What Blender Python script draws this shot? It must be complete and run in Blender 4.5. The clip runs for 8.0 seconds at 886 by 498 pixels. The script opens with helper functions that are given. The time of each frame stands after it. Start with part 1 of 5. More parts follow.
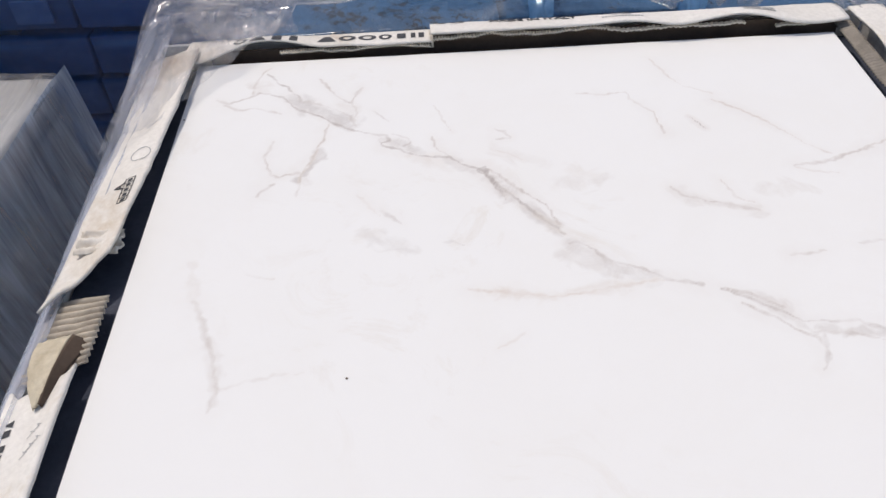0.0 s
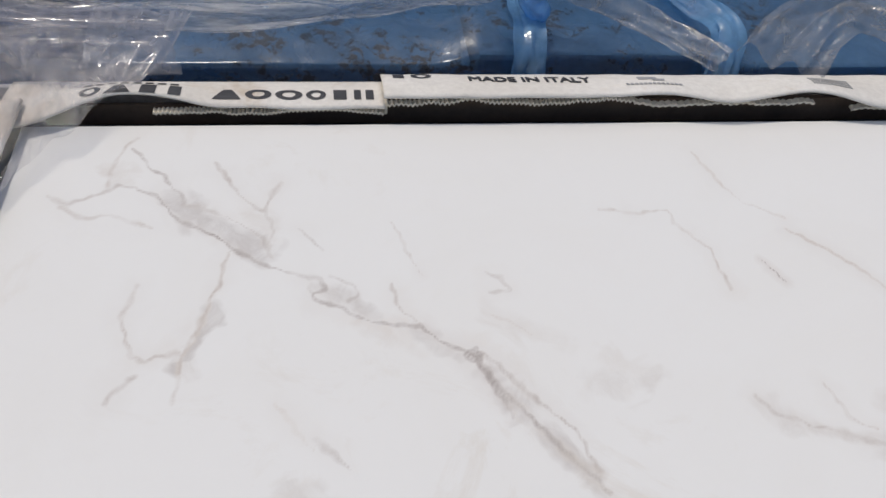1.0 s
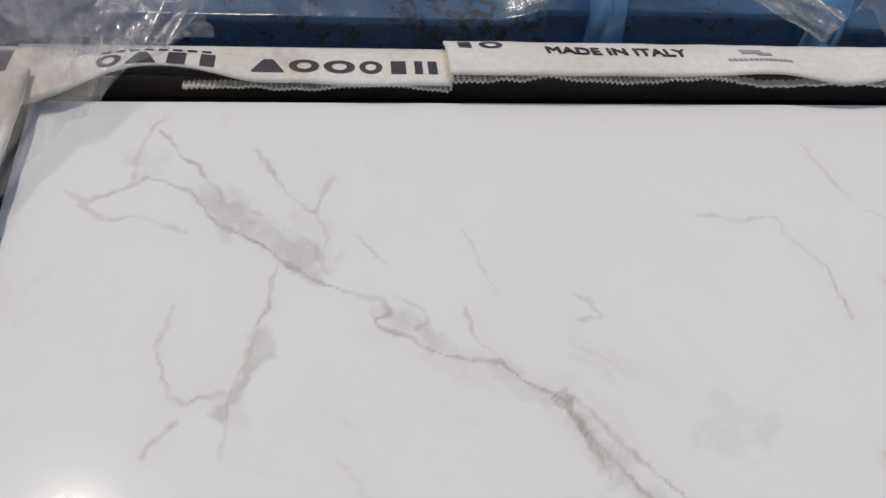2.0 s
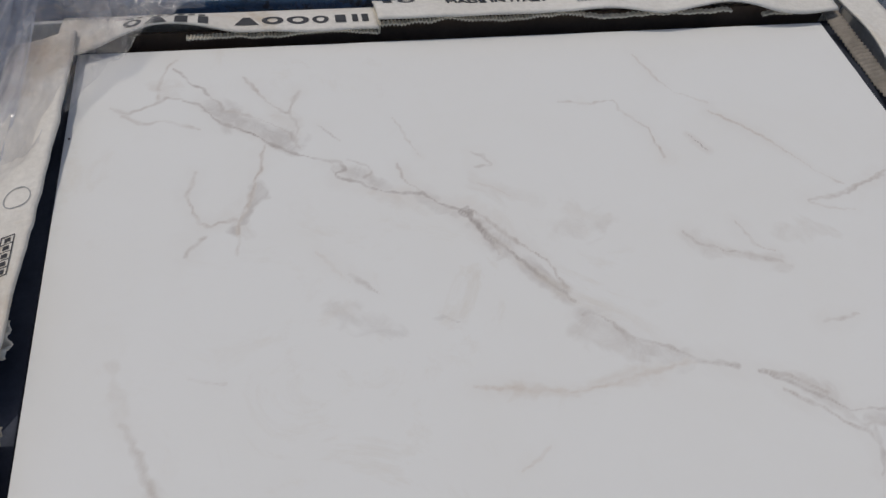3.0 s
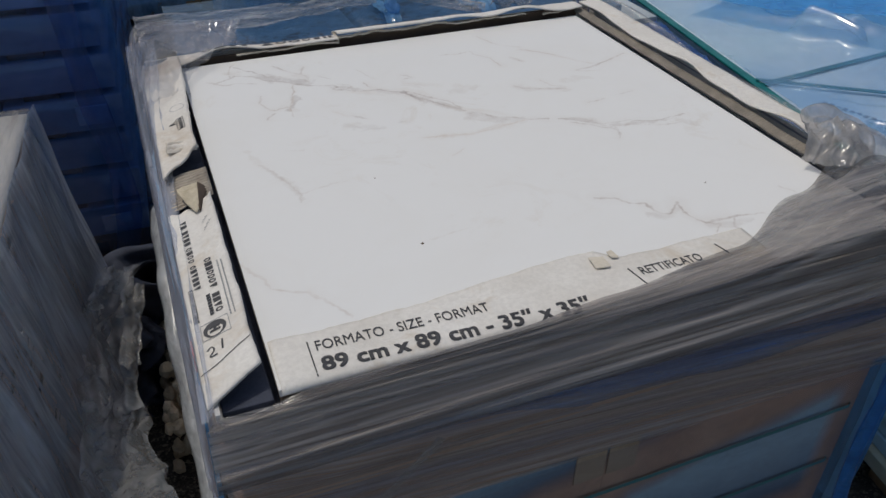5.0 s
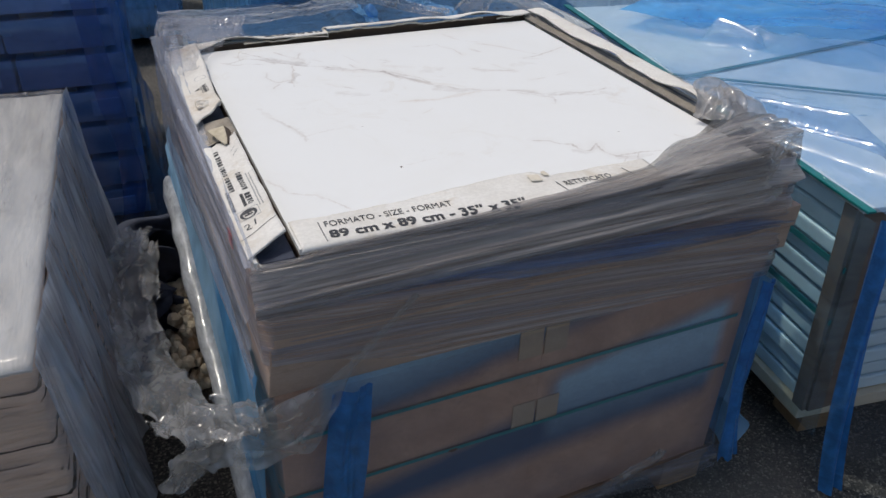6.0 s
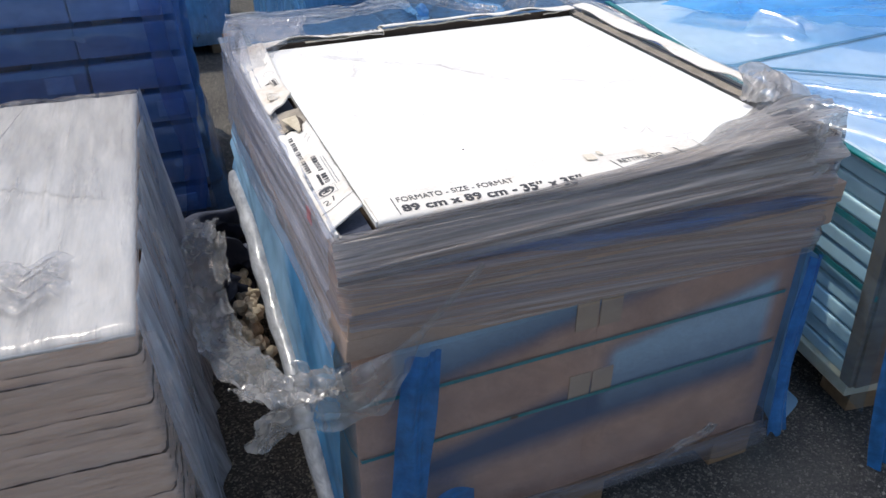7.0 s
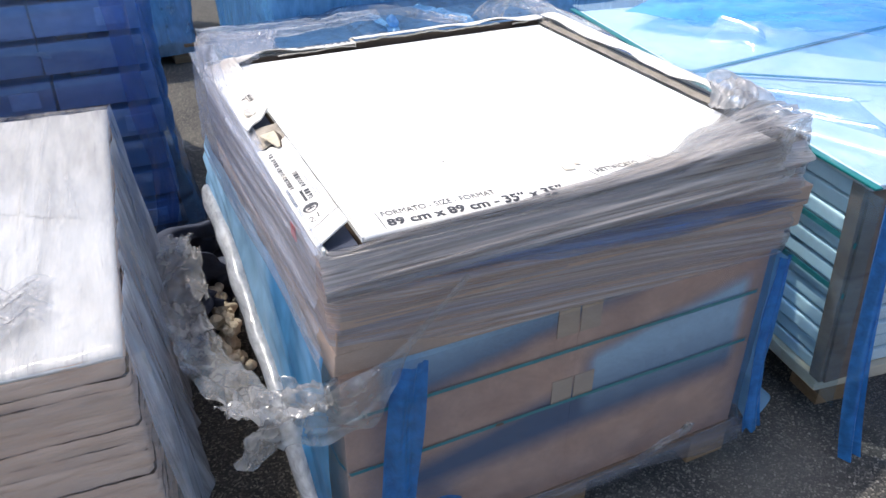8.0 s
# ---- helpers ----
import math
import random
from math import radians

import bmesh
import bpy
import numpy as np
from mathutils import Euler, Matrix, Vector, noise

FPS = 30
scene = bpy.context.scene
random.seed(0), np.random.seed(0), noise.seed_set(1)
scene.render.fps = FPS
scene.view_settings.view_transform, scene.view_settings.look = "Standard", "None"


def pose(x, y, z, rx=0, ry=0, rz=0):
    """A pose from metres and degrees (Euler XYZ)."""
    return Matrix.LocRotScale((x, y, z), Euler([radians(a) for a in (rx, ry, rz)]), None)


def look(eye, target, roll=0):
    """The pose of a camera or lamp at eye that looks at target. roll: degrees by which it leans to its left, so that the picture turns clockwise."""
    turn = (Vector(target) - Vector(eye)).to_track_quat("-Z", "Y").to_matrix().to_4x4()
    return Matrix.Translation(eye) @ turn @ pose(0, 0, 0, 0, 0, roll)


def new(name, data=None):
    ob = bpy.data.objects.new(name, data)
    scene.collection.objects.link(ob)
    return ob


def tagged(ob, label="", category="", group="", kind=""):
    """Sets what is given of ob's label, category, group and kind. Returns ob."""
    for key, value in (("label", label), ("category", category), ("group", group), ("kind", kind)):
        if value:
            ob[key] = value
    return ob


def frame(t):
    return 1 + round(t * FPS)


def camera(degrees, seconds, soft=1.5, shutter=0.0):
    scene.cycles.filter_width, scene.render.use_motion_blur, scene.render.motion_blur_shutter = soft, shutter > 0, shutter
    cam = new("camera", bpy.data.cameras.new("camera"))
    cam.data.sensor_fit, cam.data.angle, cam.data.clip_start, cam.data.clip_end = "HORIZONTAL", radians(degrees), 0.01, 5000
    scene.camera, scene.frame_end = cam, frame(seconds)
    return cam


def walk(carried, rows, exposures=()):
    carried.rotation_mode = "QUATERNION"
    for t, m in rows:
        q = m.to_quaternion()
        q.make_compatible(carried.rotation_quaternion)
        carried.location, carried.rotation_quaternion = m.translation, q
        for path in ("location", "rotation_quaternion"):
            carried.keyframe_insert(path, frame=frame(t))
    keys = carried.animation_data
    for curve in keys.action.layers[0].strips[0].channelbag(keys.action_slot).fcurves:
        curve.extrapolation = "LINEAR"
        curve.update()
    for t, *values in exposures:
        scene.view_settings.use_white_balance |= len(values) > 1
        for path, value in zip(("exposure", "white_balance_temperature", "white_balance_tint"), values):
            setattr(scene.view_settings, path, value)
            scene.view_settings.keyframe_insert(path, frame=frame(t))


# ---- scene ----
cam = camera(59.4, 8.0)
PATH = [
    (0, (0.328, -0.023, 1.321), (0.342, 1.394, -0.091), -2.8),
    (0.5, (0.350, 0.198, 1.312), (0.521, 1.507, -0.190), 1.4),
    (1, (0.290, 0.334, 1.245), (0.562, 1.611, -0.270), 7.5),
    (1.5, (0.262, 0.441, 1.213), (0.55, 1.571, -0.412), 10.1),
    (1.7, (0.253, 0.459, 1.209), (0.522, 1.551, -0.444), 10.7),
    (2.8, (0.256, 0.264, 1.302), (0.531, 1.412, -0.313), 6.7),
    (3, (0.241, 0.192, 1.314), (0.586, 1.371, -0.264), 7.8),
    (3.5, (0.206, -0.057, 1.317), (0.594, 1.296, -0.104), 5.6),
    (3.9, (0.193, -0.278, 1.327), (0.582, 1.146, -0.023), 4.8),
    (4, (0.189, -0.312, 1.327), (0.574, 1.12, -0.015), 3.5),
    (4.3, (0.157, -0.393, 1.333), (0.59, 1.087, 0.059), 2.9),
    (4.5, (0.126, -0.439, 1.343), (0.597, 1.061, 0.107), 1.8),
    (4.7, (0.067, -0.483, 1.346), (0.596, 1.022, 0.14), 0.6),
    (5.8, (-0.135, -0.791, 1.364), (0.587, 0.729, 0.283), 2.0),
    (6, (-0.154, -0.869, 1.362), (0.556, 0.663, 0.29), 2.0),
    (6.5, (-0.199, -0.957, 1.357), (0.431, 0.626, 0.309), 0.4),
    (7, (-0.235, -0.938, 1.36), (0.399, 0.637, 0.304), -0.2),
    (7.5, (-0.249, -0.93, 1.373), (0.395, 0.643, 0.32), -0.6),
    (8, (-0.266, -0.931, 1.38), (0.454, 0.612, 0.331), -0.1),
]
EXPOSURES = [
    (0.0, -0.225, 6880, 11),
    (0.5, -0.365, 6880, 10),
    (1.0, -0.505, 6880, 9),
    (1.5, -0.605, 6880, 9),
    (2.8, -0.905, 6830, 8),
    (3.0, -0.975, 6830, 8),
    (3.5, -1.025, 6780, 7),
    (4.0, -0.975, 6780, 7),
    (4.7, -0.895, 6780, 7),
    (5.8, -0.505, 6730, 8),
    (6.0, -0.375, 6730, 8),
    (6.5, -0.045, 6680, 8),
    (7.0, 0.285, 6630, 9),
    (8.0, 0.835, 6530, 10),
]
walk(cam, [(t, look(eye, target, roll)) for t, eye, target, roll in PATH], EXPOSURES)

from mathutils.bvhtree import BVHTree

# ---- light ----
SUN = Vector((-0.300, 0.252, 0.920)).normalized()
world = bpy.data.worlds.new("sky")
scene.world = world
world.use_nodes = True
wn = world.node_tree.nodes
sky = wn.new("ShaderNodeTexSky")
sky.sky_type = "NISHITA"
sky.sun_disc = False
sky.dust_density, sky.ozone_density = 2.5, 0.6
sky.sun_elevation = math.asin(SUN.z)
sky.sun_rotation = math.atan2(SUN.x, SUN.y)
wn["Background"].inputs[1].default_value = 0.15
world.node_tree.links.new(sky.outputs[0], wn["Background"].inputs[0])
sun_data = bpy.data.lights.new("sun", "SUN")
sun_data.energy, sun_data.angle, sun_data.color = 2.22, radians(0.55), (1.0, 0.955, 0.89)
sun = new("sun", sun_data)
sun.matrix_world = look(SUN * 20, (0, 0, 0))


# ---- materials ----
def mat_base(name):
    m = bpy.data.materials.new(name)
    m.use_nodes = True
    nt = m.node_tree
    nt.nodes.clear()
    out = nt.nodes.new("ShaderNodeOutputMaterial")
    return m, nt, out


def nd(nt, kind, **vals):
    n = nt.nodes.new(kind)
    for k, v in vals.items():
        n.inputs[k.replace("_", " ")].default_value = v
    return n


def coords(nt, scale=(1, 1, 1), slant=0.0):
    tc = nt.nodes.new("ShaderNodeTexCoord")
    turned = nd(nt, "ShaderNodeMapping", Rotation=(0, radians(slant), 0))
    mp = nd(nt, "ShaderNodeMapping", Scale=scale)
    nt.links.new(tc.outputs["Object"], turned.inputs[0])
    nt.links.new(turned.outputs[0], mp.inputs[0])
    return mp.outputs[0]


def noise_at(nt, vec, scale, detail=4, rough=0.55, distort=0.0):
    n = nd(nt, "ShaderNodeTexNoise", Scale=scale, Detail=detail, Roughness=rough, Distortion=distort)
    nt.links.new(vec, n.inputs["Vector"])
    return n.outputs[0]


def ramp(nt, fac, stops):
    r = nt.nodes.new("ShaderNodeValToRGB")
    els = r.color_ramp.elements
    while len(els) < len(stops):
        els.new(0.5)
    for e, (p, c) in zip(els, stops):
        e.position, e.color = p, (*c, 1) if len(c) == 3 else c
    nt.links.new(fac, r.inputs[0])
    return r.outputs[0]


def span(nt, val, a, b, lo=0.0, hi=1.0):
    r = nd(nt, "ShaderNodeMapRange", From_Min=a, From_Max=b, To_Min=lo, To_Max=hi)
    nt.links.new(val, r.inputs[0])
    return r.outputs[0]


def calc(nt, op, a, b):
    r = nt.nodes.new("ShaderNodeMath")
    r.operation = op
    for i, v in enumerate((a, b)):
        if isinstance(v, (int, float)):
            r.inputs[i].default_value = v
        else:
            nt.links.new(v, r.inputs[i])
    return r.outputs[0]


def blend(nt, fac, a, b, mode="MIX"):
    r = nt.nodes.new("ShaderNodeMix")
    r.data_type, r.blend_type = "RGBA", mode
    for i, v in ((0, fac), (6, a), (7, b)):
        if isinstance(v, (int, float)):
            r.inputs[i].default_value = v
        elif isinstance(v, tuple):
            r.inputs[i].default_value = (*v, 1)
        else:
            nt.links.new(v, r.inputs[i])
    return r.outputs[2]


def bump(nt, height, strength, distance=0.004):
    b = nd(nt, "ShaderNodeBump", Strength=strength, Distance=distance)
    nt.links.new(height, b.inputs["Height"])
    return b.outputs[0]


def solid(name, ca, cb, scale=20, stretch=(1, 1, 1), rough=0.7, bump_s=0.3, fine=180, spots=None, spot_scale=6, metal=0.0, spec=0.5, per_object=0.0, stain=None):
    """A plain opaque surface: two tones by broad noise, fine grain, optional stains."""
    m, nt, out = mat_base(name)
    v = coords(nt, stretch)
    a = noise_at(nt, v, scale, 5, 0.6)
    f = noise_at(nt, v, fine, 3, 0.6)
    col = ramp(nt, a, [(0.32, ca), (0.68, cb)])
    col = blend(nt, span(nt, f, 0.35, 0.65, 0.0, 0.22), col, tuple(c * 0.6 for c in ca))
    if spots:
        s = noise_at(nt, v, spot_scale, 6, 0.7, 0.6)
        col = blend(nt, span(nt, s, 0.56, 0.70, 0.0, 0.75), col, spots)
    if stain:
        (sx, sy, sz), size, tone = stain
        gap = nt.nodes.new("ShaderNodeVectorMath")
        gap.operation = "DISTANCE"
        gap.inputs[1].default_value = (sx, sy, sz)
        nt.links.new(coords(nt), gap.inputs[0])
        blot = noise_at(nt, coords(nt), 30, 6, 0.7, 0.8)
        reach = calc(nt, "ADD", gap.outputs["Value"], calc(nt, "MULTIPLY", blot, size * 1.6))
        col = blend(nt, span(nt, reach, size * 0.8, size * 1.7, 0.75, 0.0), col, tone)
    if per_object:
        oi = nt.nodes.new("ShaderNodeObjectInfo")
        col = blend(nt, span(nt, oi.outputs["Random"], 0, 1, 0, per_object), col, tuple(c * 0.45 for c in ca))
    p = nd(nt, "ShaderNodeBsdfPrincipled", Roughness=rough, Metallic=metal)
    p.inputs["Specular IOR Level"].default_value = spec
    nt.links.new(col, p.inputs["Base Color"])
    nt.links.new(bump(nt, calc(nt, "ADD", a, calc(nt, "MULTIPLY", f, 0.5)), bump_s), p.inputs["Normal"])
    nt.links.new(p.outputs[0], out.inputs[0])
    return m


def film(name, tint, haze, amount, stretch=(1, 1, 1), scale=9, rough=0.16, gloss=0.16, crease=0.6, contrast=1.0, dirt=None, alt=None, slant=0.0, detail=6, warp=0.7, sheen=0.5):
    """Thin plastic: sees through by its tint, milky where it is folded, glossy creases."""
    m, nt, out = mat_base(name)
    v = coords(nt, stretch, slant)
    a = noise_at(nt, v, scale, detail, 0.62, warp)
    b = noise_at(nt, v, scale * 4.3, detail - 1, 0.6, warp * 0.6)
    both = calc(nt, "ADD", calc(nt, "MULTIPLY", a, 0.65), calc(nt, "MULTIPLY", b, 0.35))
    fac = span(nt, both, 0.5 - 0.14 * contrast, 0.5 + 0.14 * contrast, amount[0], amount[1])
    hz = blend(nt, span(nt, b, 0.3, 0.7), tuple(c * 0.8 for c in haze), haze)
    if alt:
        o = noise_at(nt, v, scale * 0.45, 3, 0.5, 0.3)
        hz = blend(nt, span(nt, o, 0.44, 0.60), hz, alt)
    if dirt:
        s = noise_at(nt, coords(nt), 55, 6, 0.75, 0.3)
        sp = span(nt, calc(nt, "MULTIPLY", s, calc(nt, "ADD", a, 0.5)), 0.55, 0.62)
        hz = blend(nt, sp, hz, dirt)
        fac = calc(nt, "MAXIMUM", fac, calc(nt, "MULTIPLY", sp, 0.8))
    nrm = bump(nt, both, crease, 0.012)
    tr = nt.nodes.new("ShaderNodeBsdfTransparent")
    tr.inputs[0].default_value = (*tint, 1)
    di = nt.nodes.new("ShaderNodeBsdfDiffuse")
    tl = nt.nodes.new("ShaderNodeBsdfTranslucent")
    gl = nd(nt, "ShaderNodeBsdfGlossy", Roughness=rough)
    for s in (di, tl):
        nt.links.new(hz, s.inputs[0])
    for s in (di, gl):
        nt.links.new(nrm, s.inputs["Normal"])
    m1 = nd(nt, "ShaderNodeMixShader", Fac=0.4)
    nt.links.new(di.outputs[0], m1.inputs[1])
    nt.links.new(tl.outputs[0], m1.inputs[2])
    m2 = nt.nodes.new("ShaderNodeMixShader")
    nt.links.new(fac, m2.inputs[0])
    nt.links.new(tr.outputs[0], m2.inputs[1])
    nt.links.new(m1.outputs[0], m2.inputs[2])
    lw = nd(nt, "ShaderNodeLayerWeight", Blend=0.5)
    nt.links.new(nrm, lw.inputs["Normal"])
    graze = calc(nt, "POWER", lw.outputs["Facing"], 3.5)
    m3 = nt.nodes.new("ShaderNodeMixShader")
    nt.links.new(calc(nt, "ADD", calc(nt, "MULTIPLY", graze, sheen), 0.035 + gloss * 0.16), m3.inputs[0])
    nt.links.new(m2.outputs[0], m3.inputs[1])
    nt.links.new(gl.outputs[0], m3.inputs[2])
    nt.links.new(m3.outputs[0], out.inputs[0])
    return m


def marble():
    """Glazed white porcelain with grey and sand veins, led by the mesh's vein distances."""
    m, nt, out = mat_base("glazed_marble")
    v = coords(nt)
    cloud = noise_at(nt, v, 7, 5, 0.6, 0.5)
    grain = noise_at(nt, v, 60, 5, 0.65, 0.8)
    fine = noise_at(nt, v, 240, 3, 0.6)
    def attr(name):
        a = nt.nodes.new("ShaderNodeAttribute")
        a.attribute_name = name
        return a.outputs["Fac"]
    wob = span(nt, grain, 0.3, 0.7, -0.36, 0.36)
    hair = calc(nt, "ADD", attr("hair"), wob)
    hair = span(nt, hair, 0.05, 1.05, 1.0, 0.0)
    hair = calc(nt, "MULTIPLY", hair, attr("hair_strength"))
    hair = calc(nt, "MULTIPLY", hair, span(nt, cloud, 0.35, 0.62, 0.65, 1.0))
    halo = calc(nt, "ADD", attr("hair"), calc(nt, "MULTIPLY", wob, 3.0))
    halo = calc(nt, "MULTIPLY", span(nt, halo, 0.2, 6.5, 0.60, 0.0), calc(nt, "MULTIPLY", attr("hair_strength"), span(nt, cloud, 0.42, 0.62, 0.1, 1.0)))
    band = calc(nt, "ADD", attr("band"), calc(nt, "MULTIPLY", span(nt, noise_at(nt, v, 30, 2, 0.5, 1.5), 0.3, 0.7, -0.6, 0.6), 1.0))
    band = span(nt, band, 0.35, 1.1, 1.0, 0.0)
    band = calc(nt, "MULTIPLY", band, attr("band_strength"))
    band = calc(nt, "MULTIPLY", band, span(nt, noise_at(nt, v, 26, 6, 0.68, 1.4), 0.36, 0.62, 0.40, 1.35))
    base = blend(nt, span(nt, cloud, 0.45, 0.75, 0.0, 0.5), (0.79, 0.79, 0.785), (0.765, 0.755, 0.735))
    sand = attr("sand")
    vein = blend(nt, sand, (0.42, 0.385, 0.375), (0.57, 0.48, 0.41))
    col = blend(nt, band, base, blend(nt, sand, (0.545, 0.52, 0.51), (0.64, 0.57, 0.505)))
    col = blend(nt, halo, col, blend(nt, sand, (0.65, 0.605, 0.58), (0.67, 0.59, 0.525)))
    col = blend(nt, calc(nt, "MULTIPLY", hair, calc(nt, "MULTIPLY", span(nt, noise_at(nt, v, 34, 4, 0.6, 1.0), 0.35, 0.58, 0.35, 1.0), 1.85)), col, vein)
    smudge = noise_at(nt, v, 9, 7, 0.7, 2.2)
    smudge = calc(nt, "MULTIPLY", span(nt, smudge, 0.54, 0.70), span(nt, noise_at(nt, v, 2.3, 2, 0.5), 0.46, 0.62, 0.0, 0.45))
    col = blend(nt, smudge, col, (0.66, 0.61, 0.55))
    p = nd(nt, "ShaderNodeBsdfPrincipled", Roughness=0.34)
    p.inputs["Specular IOR Level"].default_value = 0.035
    nt.links.new(col, p.inputs["Base Color"])
    nt.links.new(span(nt, cloud, 0.3, 0.7, 0.12, 0.15), p.inputs["Roughness"])
    nt.links.new(bump(nt, fine, 0.03, 0.001), p.inputs["Normal"])
    nt.links.new(p.outputs[0], out.inputs[0])
    return m


def asphalt():
    m, nt, out = mat_base("worn_asphalt")
    v = coords(nt)
    big = noise_at(nt, v, 1.6, 6, 0.65)
    vor = nd(nt, "ShaderNodeTexVoronoi", Scale=230)
    nt.links.new(v, vor.inputs["Vector"])
    fine = noise_at(nt, v, 160, 4, 0.7)
    sep = nt.nodes.new("ShaderNodeSeparateColor")
    nt.links.new(vor.outputs["Color"], sep.inputs[0])
    col = ramp(nt, sep.outputs[0], [(0.0, (0.025, 0.024, 0.024)), (0.6, (0.058, 0.055, 0.05)), (0.86, (0.15, 0.138, 0.118)), (1.0, (0.34, 0.31, 0.26))])
    col = blend(nt, span(nt, big, 0.46, 0.68, 0.0, 0.5), col, (0.26, 0.235, 0.195))
    col = blend(nt, span(nt, fine, 0.35, 0.7, 0.0, 0.5), col, (0.05, 0.048, 0.045))
    p = nd(nt, "ShaderNodeBsdfPrincipled", Roughness=0.92)
    nt.links.new(col, p.inputs["Base Color"])
    nt.links.new(bump(nt, calc(nt, "ADD", vor.outputs["Distance"], fine), 0.7, 0.006), p.inputs["Normal"])
    nt.links.new(p.outputs[0], out.inputs[0])
    return m


def printed_carton():
    """Kraft carton with blue-grey print panels crossed by a slanted kraft swoosh."""
    m, nt, out = mat_base("printed_carton")
    tc = nt.nodes.new("ShaderNodeTexCoord")
    sp = nt.nodes.new("ShaderNodeSeparateXYZ")
    nt.links.new(tc.outputs["Object"], sp.inputs[0])
    v = coords(nt)
    n = noise_at(nt, v, 12, 5, 0.6)
    f = noise_at(nt, v, 150, 3, 0.6)
    kraft = ramp(nt, n, [(0.3, (0.47, 0.285, 0.20)), (0.7, (0.60, 0.385, 0.275))])
    # height of the swoosh rises with x; blue panels above and below it
    line = calc(nt, "SUBTRACT", sp.outputs[2], calc(nt, "ADD", calc(nt, "MULTIPLY", sp.outputs[0], 0.21), calc(nt, "MULTIPLY", n, 0.02)))
    upper = span(nt, line, 0.408, 0.452)
    lower = calc(nt, "MAXIMUM", calc(nt, "MULTIPLY", span(nt, line, 0.346, 0.306), span(nt, sp.outputs[0], 0.450, 0.490)), span(nt, line, 0.290, 0.245))
    floor_ = span(nt, calc(nt, "SUBTRACT", sp.outputs[2], calc(nt, "MULTIPLY", sp.outputs[0], 0.06)), 0.20, 0.255)
    tone = calc(nt, "ADD", calc(nt, "MULTIPLY", span(nt, line, 0.425, 0.53), upper), calc(nt, "MULTIPLY", calc(nt, "MULTIPLY", span(nt, calc(nt, "ADD", sp.outputs[2], calc(nt, "MULTIPLY", n, 0.05)), 0.30, 0.45), lower), span(nt, sp.outputs[0], 0.455, 0.485)))
    blue = blend(nt, tone, (0.065, 0.11, 0.19), (0.38, 0.55, 0.66))
    mask = calc(nt, "MULTIPLY", calc(nt, "MAXIMUM", upper, lower), floor_)
    mask = calc(nt, "MULTIPLY", mask, calc(nt, "MULTIPLY", span(nt, sp.outputs[0], 0.045, 0.06), span(nt, sp.outputs[0], 0.865, 0.835)))
    col = blend(nt, mask, kraft, blue)
    col = blend(nt, span(nt, f, 0.4, 0.7, 0, 0.2), col, (0.12, 0.09, 0.07))
    p = nd(nt, "ShaderNodeBsdfPrincipled", Roughness=0.6)
    nt.links.new(col, p.inputs["Base Color"])
    nt.links.new(bump(nt, f, 0.15, 0.002), p.inputs["Normal"])
    nt.links.new(p.outputs[0], out.inputs[0])
    return m


MARBLE = marble()
ASPHALT = asphalt()
PRINTED = printed_carton()
CARD_WHITE = solid("white_cardboard", (0.69, 0.655, 0.605), (0.80, 0.775, 0.735), 11, rough=0.75, bump_s=0.3, spots=(0.55, 0.46, 0.35), spot_scale=7)
CARD_STAINED = solid("stained_white_cardboard", (0.68, 0.64, 0.585), (0.79, 0.76, 0.715), 11, rough=0.75, bump_s=0.3, spots=(0.50, 0.40, 0.29), spot_scale=7, stain=((0.0, 0.85, 0.812), 0.085, (0.34, 0.25, 0.17)))
CARD_TOP = solid("greyed_cover_board", (0.62, 0.605, 0.585), (0.75, 0.74, 0.725), 6, (5, 0.8, 1), rough=0.8, bump_s=0.4, spots=(0.38, 0.36, 0.34), spot_scale=4)
# brown inside board, its colour darkened to carry the shade under the flaps
CARD_INNER_SHADE = solid("brown_cardboard_inside_shade", (0.075, 0.05, 0.036), (0.13, 0.088, 0.062), 16, rough=0.9)
CARD_EDGE = solid("cardboard_flute", (0.60, 0.54, 0.44), (0.74, 0.68, 0.58), 60, rough=0.9)
CARD_KRAFT = solid("kraft_cardboard", (0.44, 0.31, 0.235), (0.56, 0.41, 0.32), 8, (1, 1, 4), rough=0.85, per_object=0.3, spots=(0.28, 0.20, 0.15))
CARD_BROWN = solid("brown_edge_board", (0.15, 0.105, 0.08), (0.24, 0.175, 0.135), 12, (1, 1, 4), rough=0.8, spots=(0.10, 0.07, 0.055))
CARD_GREY = solid("grey_cardboard", (0.76, 0.52, 0.375), (0.84, 0.62, 0.47), 10, (1, 1, 5), rough=0.85, per_object=0.15, spots=(0.46, 0.33, 0.24))
CARD_PALE = solid("pale_carton", (0.70, 0.75, 0.79), (0.82, 0.85, 0.87), 7, rough=0.6, per_object=0.12)
CARD_CYAN = solid("pale_cyan_box", (0.62, 0.82, 0.90), (0.78, 0.90, 0.95), 7, rough=0.5, per_object=0.15)
INK = solid("black_ink", (0.035, 0.035, 0.04), (0.06, 0.06, 0.065), 40, rough=0.6, bump_s=0.1)
INK_GREY = solid("faded_ink", (0.30, 0.30, 0.31), (0.40, 0.40, 0.41), 40, rough=0.7, bump_s=0.1)
TEAL = solid("teal_strap", (0.0, 0.125, 0.13), (0.01, 0.19, 0.185), 30, rough=0.35, bump_s=0.15)
WOOD = solid("pallet_wood", (0.24, 0.145, 0.075), (0.36, 0.23, 0.125), 5, (1, 9, 9), rough=0.85, bump_s=0.5, spots=(0.20, 0.12, 0.07), per_object=0.4)
